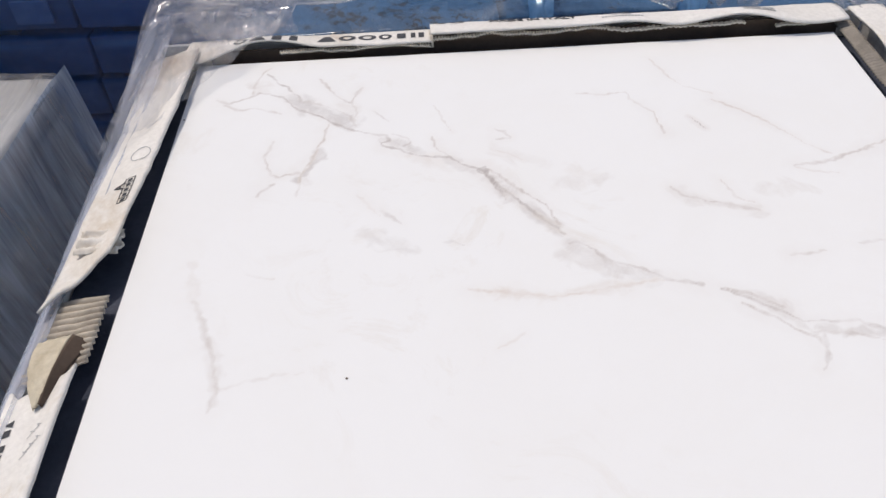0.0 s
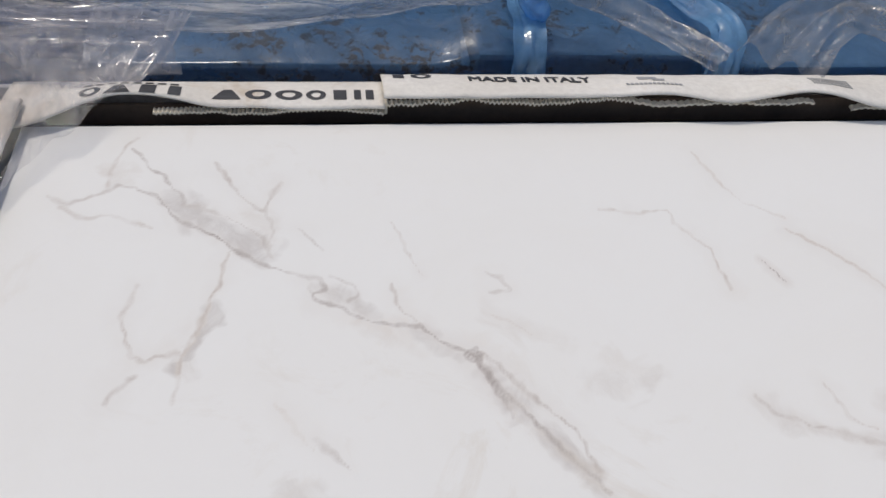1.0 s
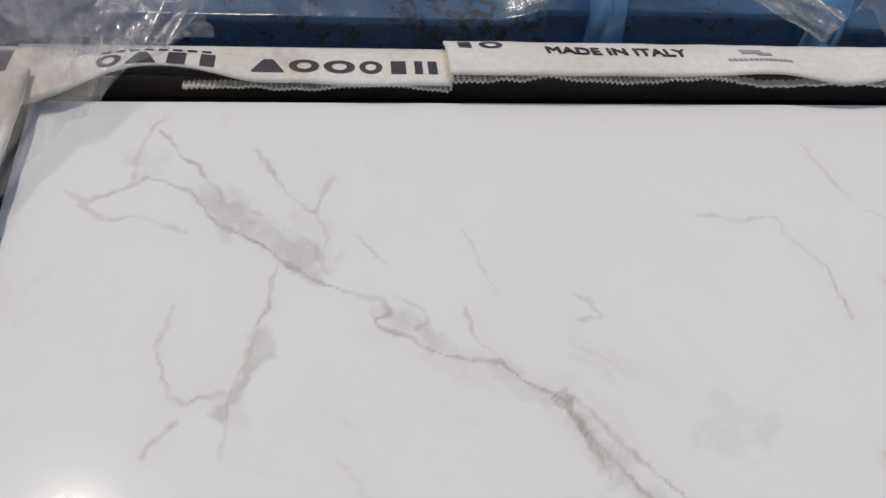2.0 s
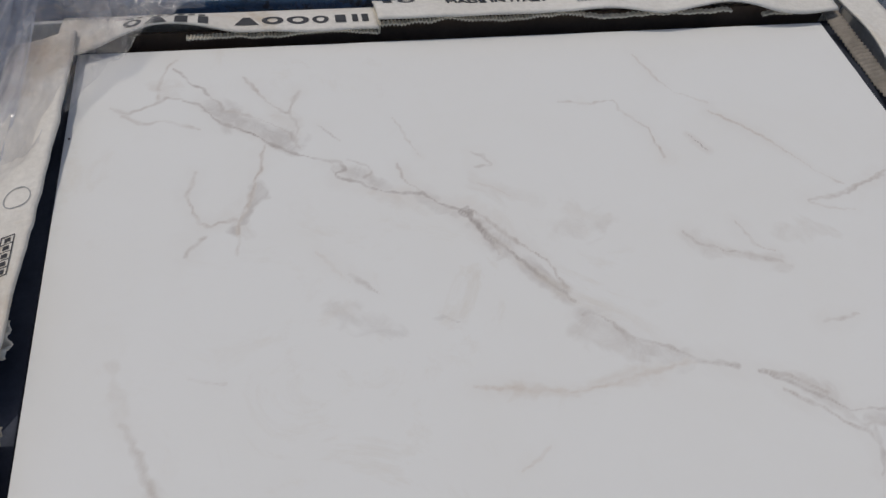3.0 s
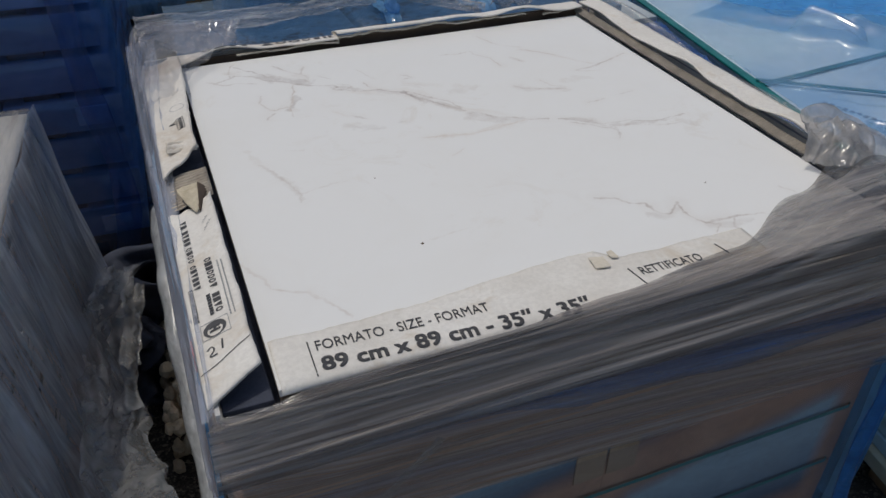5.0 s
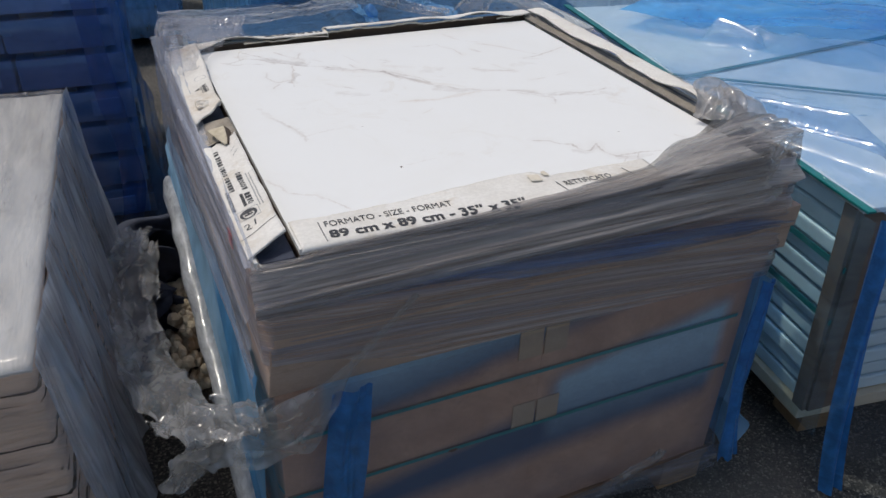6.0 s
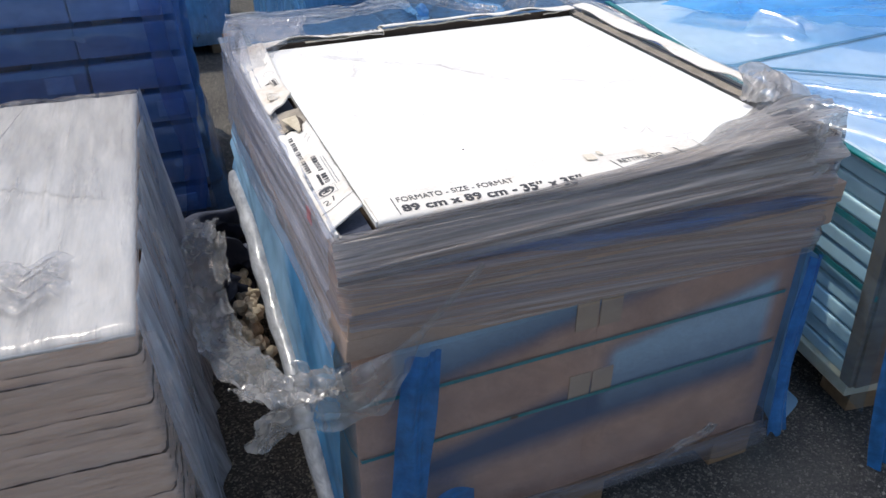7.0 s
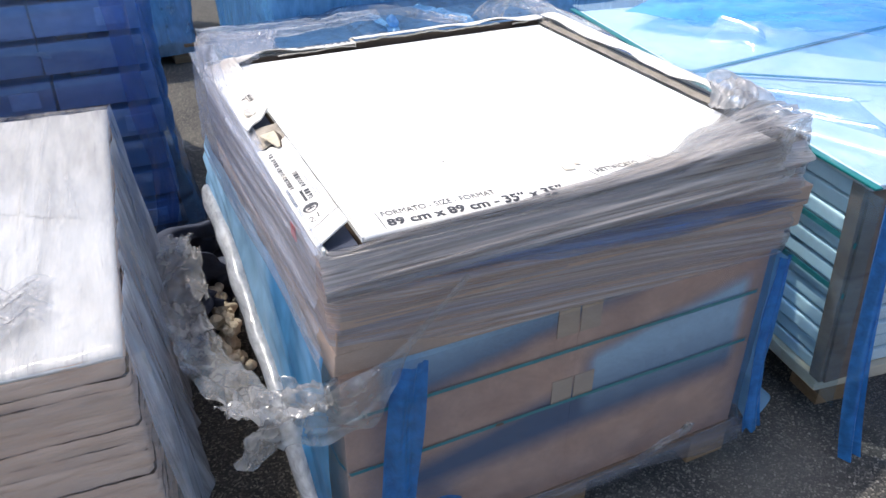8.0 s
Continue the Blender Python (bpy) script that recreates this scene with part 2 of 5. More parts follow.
WOOD_PALE = solid("pale_pallet_wood", (0.58, 0.48, 0.33), (0.70, 0.61, 0.46), 5, (1, 9, 9), rough=0.85, bump_s=0.4)
RUBBLE = solid("crumbled_board", (0.46, 0.39, 0.28), (0.64, 0.57, 0.44), 40, rough=0.95, bump_s=0.9)
STONE = solid("gravel", (0.14, 0.125, 0.105), (0.42, 0.385, 0.33), 30, rough=0.95, bump_s=0.6)
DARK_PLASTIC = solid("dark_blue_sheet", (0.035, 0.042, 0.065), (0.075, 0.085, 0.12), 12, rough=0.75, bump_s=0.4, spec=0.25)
BLUE_BOX = solid("blue_grey_carton", (0.38, 0.47, 0.58), (0.56, 0.64, 0.72), 6, (1, 1, 4), rough=0.6, per_object=0.45)
RED_PRINT = solid("red_print", (0.55, 0.03, 0.02), (0.66, 0.05, 0.03), 30, rough=0.6)
PINK_PRINT = solid("pink_print", (0.50, 0.10, 0.20), (0.66, 0.20, 0.32), 30, rough=0.6)
FILM_CLEAR = film("clear_stretch_film", (0.93, 0.93, 0.95), (0.72, 0.71, 0.75), (0.03, 0.42), (1, 1, 1), 9, 0.12, 0.2, 0.25, 1.2, detail=4)
FILM_LONG = film("drawn_film", (0.93, 0.94, 0.97), (0.76, 0.80, 0.92), (0.11, 0.52), (7, 0.8, 3), 4, 0.13, 0.3, 0.25, 1.3, detail=4)
FILM_FRONT = film("smoky_stretch_film", (0.93, 0.90, 0.89), (0.86, 0.81, 0.79), (0.02, 0.56), (0.16, 0.16, 20), 4.0, 0.28, 0.2, 0.6, 1.2, alt=(0.50, 0.56, 0.72), slant=-5.0, detail=4, warp=0.2)
# dark alt streaks along x put the shade between folds into the colour
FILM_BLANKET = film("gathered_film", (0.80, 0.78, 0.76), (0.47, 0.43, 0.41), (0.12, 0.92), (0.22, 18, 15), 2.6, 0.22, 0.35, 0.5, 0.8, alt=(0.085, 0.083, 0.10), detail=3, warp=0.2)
TEAL_DIM = solid("dark_teal_strap", (0.03, 0.22, 0.23), (0.05, 0.29, 0.29), 30, rough=0.4)
CARD_LABEL = solid("tan_paper_label", (0.43, 0.32, 0.225), (0.50, 0.39, 0.28), 20, rough=0.8)
CARD_RIB = solid("bared_rib", (0.36, 0.31, 0.25), (0.52, 0.46, 0.38), 40, rough=0.9)
CARD_CHANNEL = solid("grey_flute", (0.20, 0.178, 0.152), (0.32, 0.285, 0.245), 40, rough=0.9)
FILM_HAZE = film("thin_hazy_film", (0.93, 0.93, 0.95), (0.42, 0.46, 0.58), (0.0, 0.17), (1.2, 1.2, 2), 4, 0.28, 0.0, 0.3, 1.3, slant=-20.0, detail=4, sheen=0.25)
FILM_HEM = film("hem_film", (0.88, 0.88, 0.92), (0.36, 0.38, 0.45), (0.08, 0.62), (0.4, 1, 9), 5, 0.2, 0.15, 0.4, 1.2, slant=-8.0, detail=4)
FILM_KNOT = film("bunched_film", (0.84, 0.83, 0.83), (0.60, 0.58, 0.57), (0.30, 0.80), (1, 1, 1), 9, 0.14, 0.3, 0.4, 1.2, detail=4)
FILM_SCRAP = film("crumpled_film", (0.93, 0.93, 0.94), (0.60, 0.59, 0.58), (0.05, 0.52), (1, 1, 1), 18, 0.11, 0.25, 0.55, 1.2)
FILM_FOLD = film("thin_blue_fold", (0.76, 0.83, 0.95), (0.08, 0.20, 0.50), (0.0, 0.65), (0.5, 1, 14), 4, 0.2, 0.25, 0.5, slant=-5.0)
FILM_FACE = film("thin_film_over_board", (0.97, 0.96, 0.96), (0.84, 0.80, 0.80), (0.04, 0.28), (0.5, 1, 9), 4, 0.25, 0.0, 0.3, sheen=0.1)
FILM_VEIL = film("sheer_film", (0.95, 0.95, 0.96), (0.74, 0.73, 0.75), (0.0, 0.22), (9, 3, 3), 6, 0.12, 0.1, 0.5)
FILM_RIM = film("twisted_film", (0.90, 0.90, 0.92), (0.78, 0.78, 0.80), (0.08, 0.75), (1.5, 14, 14), 5, 0.12, 0.35, 0.6)
FILM_RAG = film("torn_grey_film", (0.90, 0.89, 0.88), (0.56, 0.56, 0.57), (0.16, 0.62), (1, 1, 1), 7, 0.17, 0.18, 0.25, 1.3, detail=4)
FILM_BLUE = film("blue_film", (0.46, 0.76, 0.98), (0.27, 0.57, 0.92), (0.22, 0.78), (1, 1, 0.35), 6, 0.10, 0.35, 0.5)
# pale alt streaks paint gloss stripes into the blue of the film
FILM_SKY = film("sky_blue_film", (0.30, 0.64, 0.96), (0.06, 0.36, 0.76), (0.45, 0.95), (1, 1.2, 0.7), 3.2, 0.16, 0.3, 0.35, 1.3, alt=(0.38, 0.66, 0.92), detail=3, warp=0.4, sheen=0.15)
FILM_MILK = film("milky_rolled_film", (0.90, 0.92, 0.95), (0.72, 0.74, 0.76), (0.50, 0.90), (3, 1, 3), 6, 0.2, 0.2, 0.4, detail=3)
FILM_BLUE_DEEP = film("deep_blue_film", (0.25, 0.50, 0.88), (0.05, 0.31, 0.75), (0.35, 0.85), (1, 1, 1), 8, 0.3, 0.05, 0.5)
FILM_BLUE_DUST = film("dusty_blue_film", (0.42, 0.62, 0.82), (0.10, 0.20, 0.35), (0.25, 0.75), (1, 1, 1), 6, 0.22, 0.2, 0.35, dirt=(0.07, 0.065, 0.06))


# ---- helpers for shapes ----
def mesh_of(name, bm, material, smooth=False):
    me = bpy.data.meshes.new(name)
    bm.normal_update()
    bm.to_mesh(me)
    bm.free()
    me.materials.append(material)
    if smooth:
        me.polygons.foreach_set("use_smooth", [True] * len(me.polygons))
    return me


def part(name, bm, material, parent, label="", smooth=False):
    ob = new(name, mesh_of(name, bm, material, smooth))
    ob.parent = parent
    if label:
        ob["label"] = label
    return ob


def thing(name, label, category, m=None, group="", kind=""):
    ob = new(name)
    ob.empty_display_size = 0.05
    if m is not None:
        ob.matrix_world = m
    return tagged(ob, label, category, group, kind)


def block(x0, x1, y0, y1, z0, z1, bevel=0.0, jag=0.0, rng=None, bm=None):
    """A box between the limits, with bevelled and slightly uneven edges."""
    bm = bm or bmesh.new()
    made = bmesh.ops.create_cube(bm, size=1.0)
    vs = made["verts"]
    for v in vs:
        v.co = Vector(((x0 + x1) / 2 + v.co.x * (x1 - x0), (y0 + y1) / 2 + v.co.y * (y1 - y0), (z0 + z1) / 2 + v.co.z * (z1 - z0)))
        if jag and rng:
            v.co += Vector((rng.uniform(-jag, jag), rng.uniform(-jag, jag), 0))
    if bevel:
        es = list({e for v in vs for e in v.link_edges})
        bmesh.ops.bevel(bm, geom=es, offset=bevel, segments=2, affect="EDGES", profile=0.6)
    return bm


def sheet(fn, nu, nv, thick=0.0, closed=False):
    """A surface of points fn(u, v), u and v from 0 to 1, with a thickness if given."""
    bm = bmesh.new()
    cols = nu if closed else nu + 1
    grid = [[bm.verts.new(fn(i / nu, j / nv)) for j in range(nv + 1)] for i in range(cols)]
    for i in range(nu):
        for j in range(nv):
            a, b = grid[i], grid[(i + 1) % cols]
            bm.faces.new((a[j], b[j], b[j + 1], a[j + 1]))
    if thick:
        bm.normal_update()
        bmesh.ops.solidify(bm, geom=bm.faces[:], thickness=thick)
    return bm


def n3(x, y, z=0.0):
    return noise.noise(Vector((x, y, z)))


def ease(a, b, x):
    t = min(1.0, max(0.0, (x - a) / (b - a)))
    return t * t * (3 - 2 * t)


def along(pts, u):
    """The point at u (0 to 1) of a smooth line through pts."""
    n = len(pts) - 1
    s = min(max(u, 0.0), 0.99999) * n
    i = int(s)
    t = s - i
    p = [Vector(pts[max(0, min(n, k))]) for k in (i - 1, i, i + 1, i + 2)]
    return 0.5 * (2 * p[1] + (p[2] - p[0]) * t + (2 * p[0] - 5 * p[1] + 4 * p[2] - p[3]) * t * t + (3 * p[1] - p[0] - 3 * p[2] + p[3]) * t ** 3)


def around(x0, x1, y0, y1, r, s):
    """A point of a rounded rectangle at s (0 to 1) and its outward way; starts at the front left corner, goes right."""
    w, d = x1 - x0 - 2 * r, y1 - y0 - 2 * r
    q = math.pi * r / 2
    s = (s % 1.0) * (2 * w + 2 * d + 4 * q)
    for side, (length, cx, cy, a) in enumerate(((w, x1 - r, y0 + r, -90), (d, x1 - r, y1 - r, 0), (w, x0 + r, y1 - r, 90), (d, x0 + r, y0 + r, 180))):
        way = Vector((math.cos(radians(a)), math.sin(radians(a)), 0))
        run = Vector((-way.y, way.x, 0))
        if s <= length:
            return Vector((cx, cy, 0)) + way * r - run * (length - s), way
        s -= length
        if s <= q:
            b = radians(a) + s / r
            way = Vector((math.cos(b), math.sin(b), 0))
            return Vector((cx, cy, 0)) + way * r, way
        s -= q
    return Vector((x0 + r, y0, 0)), Vector((0, -1, 0))


def wrap(x0, x1, y0, y1, z0, z1, r, nu, nv, puff, top=0.0):
    """A film tube round a stack; puff(s, z, point) moves it outward. top: how far it turns in over the top."""
    def fn(u, v):
        p, way = around(x0, x1, y0, y1, r, u)
        z = z0 + (z1 - z0) * v
        o = puff(u, z, p)
        if top and v > 0.86:
            k = (v - 0.86) / 0.14
            o -= top * k * k
        return Vector((p.x + way.x * o, p.y + way.y * o, z))
    return sheet(fn, nu, nv, closed=True)


def rag(pts, width, seed, folds=5.0, depth=0.5, nu=70, nv=26, flat=Vector((0, 0, 1))):
    """A crumpled strip of film along a line of points."""
    wide = width if callable(width) else (lambda u: width)
    def fn(u, v):
        p = along(pts, u)
        run = (along(pts, min(u + 0.02, 1)) - along(pts, max(u - 0.02, 0))).normalized()
        side = run.cross(flat)
        side = side.normalized() if side.length > 0.01 else Vector((1, 0, 0))
        up = side.cross(run)
        w = wide(u)
        c = (v - 0.5) * 2
        bend = math.sin(c * folds + 3 * n3(u * 4, seed, 0.3)) * 0.35 + n3(u * 7, c * 4, seed) * 0.8 + n3(u * 19, c * 9, seed + 3) * 0.22
        return p + side * (w * 0.5 * (c + 0.35 * n3(u * 6, c * 2, seed + 9))) + up * (w * 0.5 * depth * bend)
    return sheet(fn, nu, nv)


def tube(pts, r, nu=50, nv=8, wob=0.0, seed=0.0):
    rad = r if callable(r) else (lambda u: r)
    def fn(u, v):
        p = along(pts, u)
        run = (along(pts, min(u + 0.02, 1)) - along(pts, max(u - 0.02, 0))).normalized()
        side = run.cross(Vector((0, 0, 1)))
        side = side.normalized() if side.length > 0.01 else Vector((1, 0, 0))
        up = side.cross(run)
        a = 2 * math.pi * v + u * 6 * wob
        k = rad(u) * (1 + wob * n3(u * 22, math.cos(a) * 2, math.sin(a) * 2 + seed))
        return p + side * math.cos(a) * k + up * math.sin(a) * k
    return sheet(fn, nu, nv)


def lettering(text, size, place, parent, material=None, turn=0.0, tilt=(0.0, 0.0), stretch=1.0, bold=0.0, name="lettering"):
    """Raised print with the built-in font; place is its lower left corner."""
    cu = bpy.data.curves.new("print", "FONT")
    cu.body, cu.size, cu.offset, cu.extrude, cu.resolution_u = text, size, bold, 0.0002, 3
    tmp = new("print", cu)
    dg = bpy.context.evaluated_depsgraph_get()
    me = bpy.data.meshes.new_from_object(tmp.evaluated_get(dg))
    bpy.data.objects.remove(tmp)
    me.transform(Matrix.Diagonal((stretch, 1, 1, 1)))
    me.transform(pose(*place, tilt[0], tilt[1], turn))
    me.materials.clear()
    me.materials.append(material or INK)
    ob = new(name, me)
    ob.parent = parent
    return ob


def drape(ob, parent):
    """Lay print on the upper face of its flap."""
    tree = BVHTree.FromPolygons([v.co for v in parent.data.vertices], [p.vertices for p in parent.data.polygons])
    lowest = min(v.co.z for v in ob.data.vertices)
    last = None
    for v in ob.data.vertices:
        spot = tree.ray_cast(Vector((v.co.x, v.co.y, 1.2)), Vector((0, 0, -1)))[0]
        if spot is not None:
            last = spot.z
        if last is not None:
            v.co.z = last + 0.0005 + (v.co.z - lowest)
    return ob


def bars(rects, m, parent, material, name="print_bar", joined=False):
    """Flat print bars (x, y, width, height), each thin, in the plane m."""
    bm = bmesh.new()
    for i, (x, y, w, h) in enumerate(rects):
        k = max(1, round(w / 0.006))
        for j in range(k if joined else 1):
            block(x + w * j / k if joined else x, x + w * (j + 1) / k if joined else x + w, y, y + h, 0.0, 0.0003, bm=bm)
        if not joined:
            bm.transform(m)
            drape(part(name, bm, material, parent), parent)
            bm = bmesh.new()
    if joined:
        bm.transform(m)
        tagged(drape(part(name, bm, material, parent), parent), kind="stuff")


def fit_print(text, width, height, m, parent, material=None, bold=0.0, name="lettering"):
    """Print scaled to a width and a height, laid in the plane m (origin at its lower left)."""
    ob = lettering(text, 1.0, (0, 0, 0), parent, material, name=name)
    if bold:
        bm = bmesh.new()
        for k, (dx, dy) in enumerate(((0, 0), (bold, 0), (bold * 2, 0), (0, bold), (bold * 2, bold))):
            strike = ob.data.copy()
            strike.transform(Matrix.Translation((dx, dy, 0.00006 * k)))
            bm.from_mesh(strike)
            bpy.data.meshes.remove(strike)
        bm.to_mesh(ob.data)
        bm.free()
    co = np.empty(len(ob.data.vertices) * 3)
    ob.data.vertices.foreach_get("co", co)
    co = co.reshape(-1, 3)
    lo, hi = co.min(0), co.max(0)
    ob.data.transform(Matrix.Diagonal((width / (hi[0] - lo[0]), height / (hi[1] - lo[1]), 1, 1)) @ Matrix.Translation((-lo[0], -lo[1], 0)))
    ob.data.transform(m)
    return drape(ob, parent)


# ---- ground ----
def build_ground():
    def line(lo, hi, n, far):
        mid = np.linspace(lo, hi, n)
        return [-far, -far / 4, lo - 2] + list(mid) + [hi + 2, far / 4, far]
    xs, ys = line(-1.2, 2.2, 90, 90), line(-1.0, 4.0, 120, 90)
    bm = bmesh.new()
    rows = [[bm.verts.new((x, y, 0.006 * n3(x * 3, y * 3) + 0.004 * n3(x * 14, y * 14, 2) if abs(x) < 3 and abs(y) < 5 else 0)) for y in ys] for x in xs]
    for i in range(len(xs) - 1):
        for j in range(len(ys) - 1):
            bm.faces.new((rows[i][j], rows[i + 1][j], rows[i + 1][j + 1], rows[i][j + 1]))
    ob = new("ground", mesh_of("ground", bm, ASPHALT, True))
    tagged(ob, "worn grey asphalt yard strewn with grit", "ground", kind="structure")


def build_gravel():
    rng = random.Random(4)
    verts, faces = [], []
    base = [(1, 0, 0), (-1, 0, 0), (0, 1, 0), (0, -1, 0), (0, 0, 1), (0, 0, -0.4)]
    tri = [(0, 2, 4), (2, 1, 4), (1, 3, 4), (3, 0, 4), (2, 0, 5), (1, 2, 5), (3, 1, 5), (0, 3, 5)]
    spots = [(0.75, 1.6, -0.75, 0.35, 1500), (-0.32, 0.05, -0.2, 1.5, 1500), (-0.1, 0.5, 1.8, 3.6, 900)]
    for xa, xb, ya, yb, n in spots:
        for _ in range(n):
            x, y, r = rng.uniform(xa, xb), rng.uniform(ya, yb), 0.0012 + 0.0042 * rng.random() ** 4
            k = len(verts)
            turn = rng.uniform(0, 6.3)
            for a, b, c in base:
                a, b, c = (q * r * rng.uniform(0.7, 1.3) for q in (a, b, c))
                verts.append((x + a * math.cos(turn) - b * math.sin(turn), y + a * math.sin(turn) + b * math.cos(turn), c * 0.7 + 0.004 + 0.006 * n3(x * 3, y * 3)))
            faces += [(k + a, k + b, k + c) for a, b, c in tri]
    me = bpy.data.meshes.new("gravel")
    me.from_pydata(verts, [], faces)
    me.materials.append(STONE)
    tagged(new("gravel", me), "loose grit and small stones on the asphalt", "gravel", kind="stuff")


# ---- the veined tile ----
HAIR = {}
BAND = {}
HAIR["main_head"] = (1.6, 0.55, 0.1, [(.130, .823), (.141, .813), (.147, .800), (.157, .795), (.162, .782), (.174, .770), (.176, .762)])
HAIR["main"] = (1.7, 0.62, 0.1, [(.139, .778), (.156, .771), (.160, .761), (.177, .743), (.190, .736), (.208, .722), (.220, .711), (.244, .696), (.260, .689), (.277, .683)])
HAIR["swirl"] = (1.6, 0.55, 0.1, [(.277, .684), (.280, .674), (.271, .672), (.273, .666), (.281, .664)])
HAIR["upper_a"] = (1.4, 0.3, 0.2, [(.176, .762), (.196, .755), (.214, .742), (.236, .723), (.242, .706)])
HAIR["corner"] = (2.2, 0.42, 0.3, [(.076, .773), (.091, .765), (.100, .769), (.116, .779), (.123, .783), (.139, .780)])
HAIR["corner_low"] = (1.9, 0.36, 0.4, [(.086, .761), (.107, .748), (.122, .751), (.138, .744), (.154, .738)])
HAIR["corner_up"] = (1.8, 0.34, 0.5, [(.115, .783), (.118, .805), (.123, .823), (.131, .836)])
HAIR["fork"] = (1.7, 0.4, 0.35, [(.196, .807), (.209, .784), (.219, .767), (.228, .757), (.237, .752), (.239, .764), (.248, .783)])
HAIR["fork_tail"] = (1.4, 0.28, 0.4, [(.237, .752), (.243, .732), (.240, .715)])
HAIR["drop"] = (1.5, 0.36, 0.5, [(.212, .711), (.209, .689), (.201, .668), (.198, .650), (.190, .628), (.188, .615), (.185, .590)])
HAIR["loop"] = (1.8, 0.38, 0.4, [(.153, .682), (.145, .657), (.150, .636), (.156, .624), (.164, .619), (.172, .624), (.186, .625)])
HAIR["loop_low"] = (2.2, 0.36, 0.3, [(.158, .609), (.150, .599), (.145, .590)])
HAIR["main_b"] = (1.7, 0.55, 0.1, [(.281, .664), (.296, .656), (.311, .644), (.331, .641), (.348, .638), (.360, .627), (.375, .618), (.386, .612), (.387, .597), (.395, .582), (.401, .565)])
HAIR["knot_top"] = (1.4, 0.34, 0.2, [(.285, .685), (.301, .679), (.305, .670), (.296, .663)])
HAIR["spur"] = (1.3, 0.3, 0.4, [(.330, .678), (.332, .658), (.348, .640)])
HAIR["knot_b"] = (1.6, 0.5, 0.05, [(.375, .618), (.382, .620), (.386, .613), (.379, .609), (.375, .614)])
HAIR["wisp"] = (1.3, 0.26, 0.5, [(.333, .738), (.341, .711), (.351, .684)])
HAIR["curl"] = (1.5, 0.32, 0.3, [(.400, .685), (.410, .680), (.417, .669), (.400, .666)])
HAIR["hook"] = (1.5, 0.34, 0.5, [(.503, .745), (.535, .741), (.558, .746), (.560, .728), (.580, .702), (.583, .679), (.585, .661)])
HAIR["far"] = (1.5, 0.3, 0.6, [(.602, .812), (.614, .776), (.626, .751), (.656, .732)])
HAIR["fleck"] = (1.6, 0.34, 0.2, [(.264, .732), (.273, .721), (.281, .712)])
HAIR["sprig"] = (1.3, 0.24, 0.7, [(.397, .649), (.414, .637), (.425, .627)])
HAIR["far_on"] = (1.5, 0.32, 0.6, [(.652, .721), (.695, .679), (.727, .631), (.747, .611)])
HAIR["main_c"] = (1.9, 0.55, 0.1, [(.381, .614), (.390, .596), (.409, .570), (.425, .545), (.440, .529), (.452, .512)])
HAIR["edge_c"] = (1.6, 0.4, 0.3, [(.386, .616), (.414, .582), (.439, .553), (.448, .526)])
HAIR["main_d"] = (2.0, 0.44, 0.2, [(.453, .497), (.463, .499), (.471, .493), (.484, .474), (.512, .462), (.531, .446), (.563, .438)])
HAIR["main_e"] = (1.8, 0.36, 0.3, [(.583, .430), (.602, .423), (.616, .413), (.625, .407)])
HAIR["main_f"] = (1.8, 0.36, 0.3, [(.591, .411), (.613, .397), (.631, .377), (.643, .368), (.646, .354)])
HAIR["tail"] = (1.7, 0.24, 0.9, [(.354, .446), (.395, .438), (.438, .433), (.480, .438), (.530, .445)])
HAIR["right"] = (1.9, 0.42, 0.3, [(.703, .594), (.746, .598), (.763, .607), (.794, .616)])
HAIR["right_low"] = (1.6, 0.32, 0.6, [(.704, .592), (.720, .583), (.744, .578)])
HAIR["mid_right"] = (1.9, 0.34, 0.3, [(.569, .571), (.579, .556), (.602, .547), (.625, .538), (.645, .528)])
HAIR["mid_hook"] = (1.6, 0.26, 0.5, [(.621, .577), (.628, .551), (.643, .540)])
HAIR["dash_up"] = (1.7, 0.3, 0.2, [(.274, .560), (.286, .544), (.294, .537)])
HAIR["dash"] = (1.9, 0.36, 0.1, [(.333, .508), (.342, .509), (.354, .503)])
HAIR["faint_two"] = (1.5, 0.22, 0.9, [(.398, .393), (.388, .384), (.375, .377)])
HAIR["mist"] = (1.3, 0.2, 0.8, [(.249, .584), (.261, .567), (.273, .551)])
HAIR["dash_far"] = (1.8, 0.3, 0.4, [(.654, .466), (.670, .467), (.687, .469)])
HAIR["low_mid"] = (1.4, 0.18, 0.5, [(.150, .480), (.164, .475), (.175, .472)])
HAIR["left"] = (2.4, 0.32, 0.4, [(.106, .450), (.127, .404), (.135, .382), (.142, .352), (.137, .333)])
HAIR["left_on"] = (1.4, 0.18, 0.5, [(.142, .352), (.185, .364), (.213, .365)])
HAIR["low_left"] = (1.8, 0.28, 0.6, [(.039, .219), (.058, .185), (.065, .162), (.099, .142), (.123, .108), (.136, .082)])
HAIR["front"] = (2.0, 0.5, 0.3, [(.509, .200), (.534, .191), (.546, .171), (.564, .164), (.568, .139), (.581, .130), (.604, .151), (.600, .120), (.611, .097), (.653, .096), (.698, .087)])
HAIR["front_on"] = (1.6, 0.36, 0.3, [(.611, .097), (.627, .088), (.610, .073)])
HAIR["front_b"] = (1.6, 0.32, 0.3, [(.652, .094), (.640, .075), (.643, .065)])
HAIR["main_g"] = (1.8, 0.42, 0.2, [(.578, .430), (.615, .408), (.640, .388), (.682, .385), (.717, .369), (.754, .371), (.776, .373)])
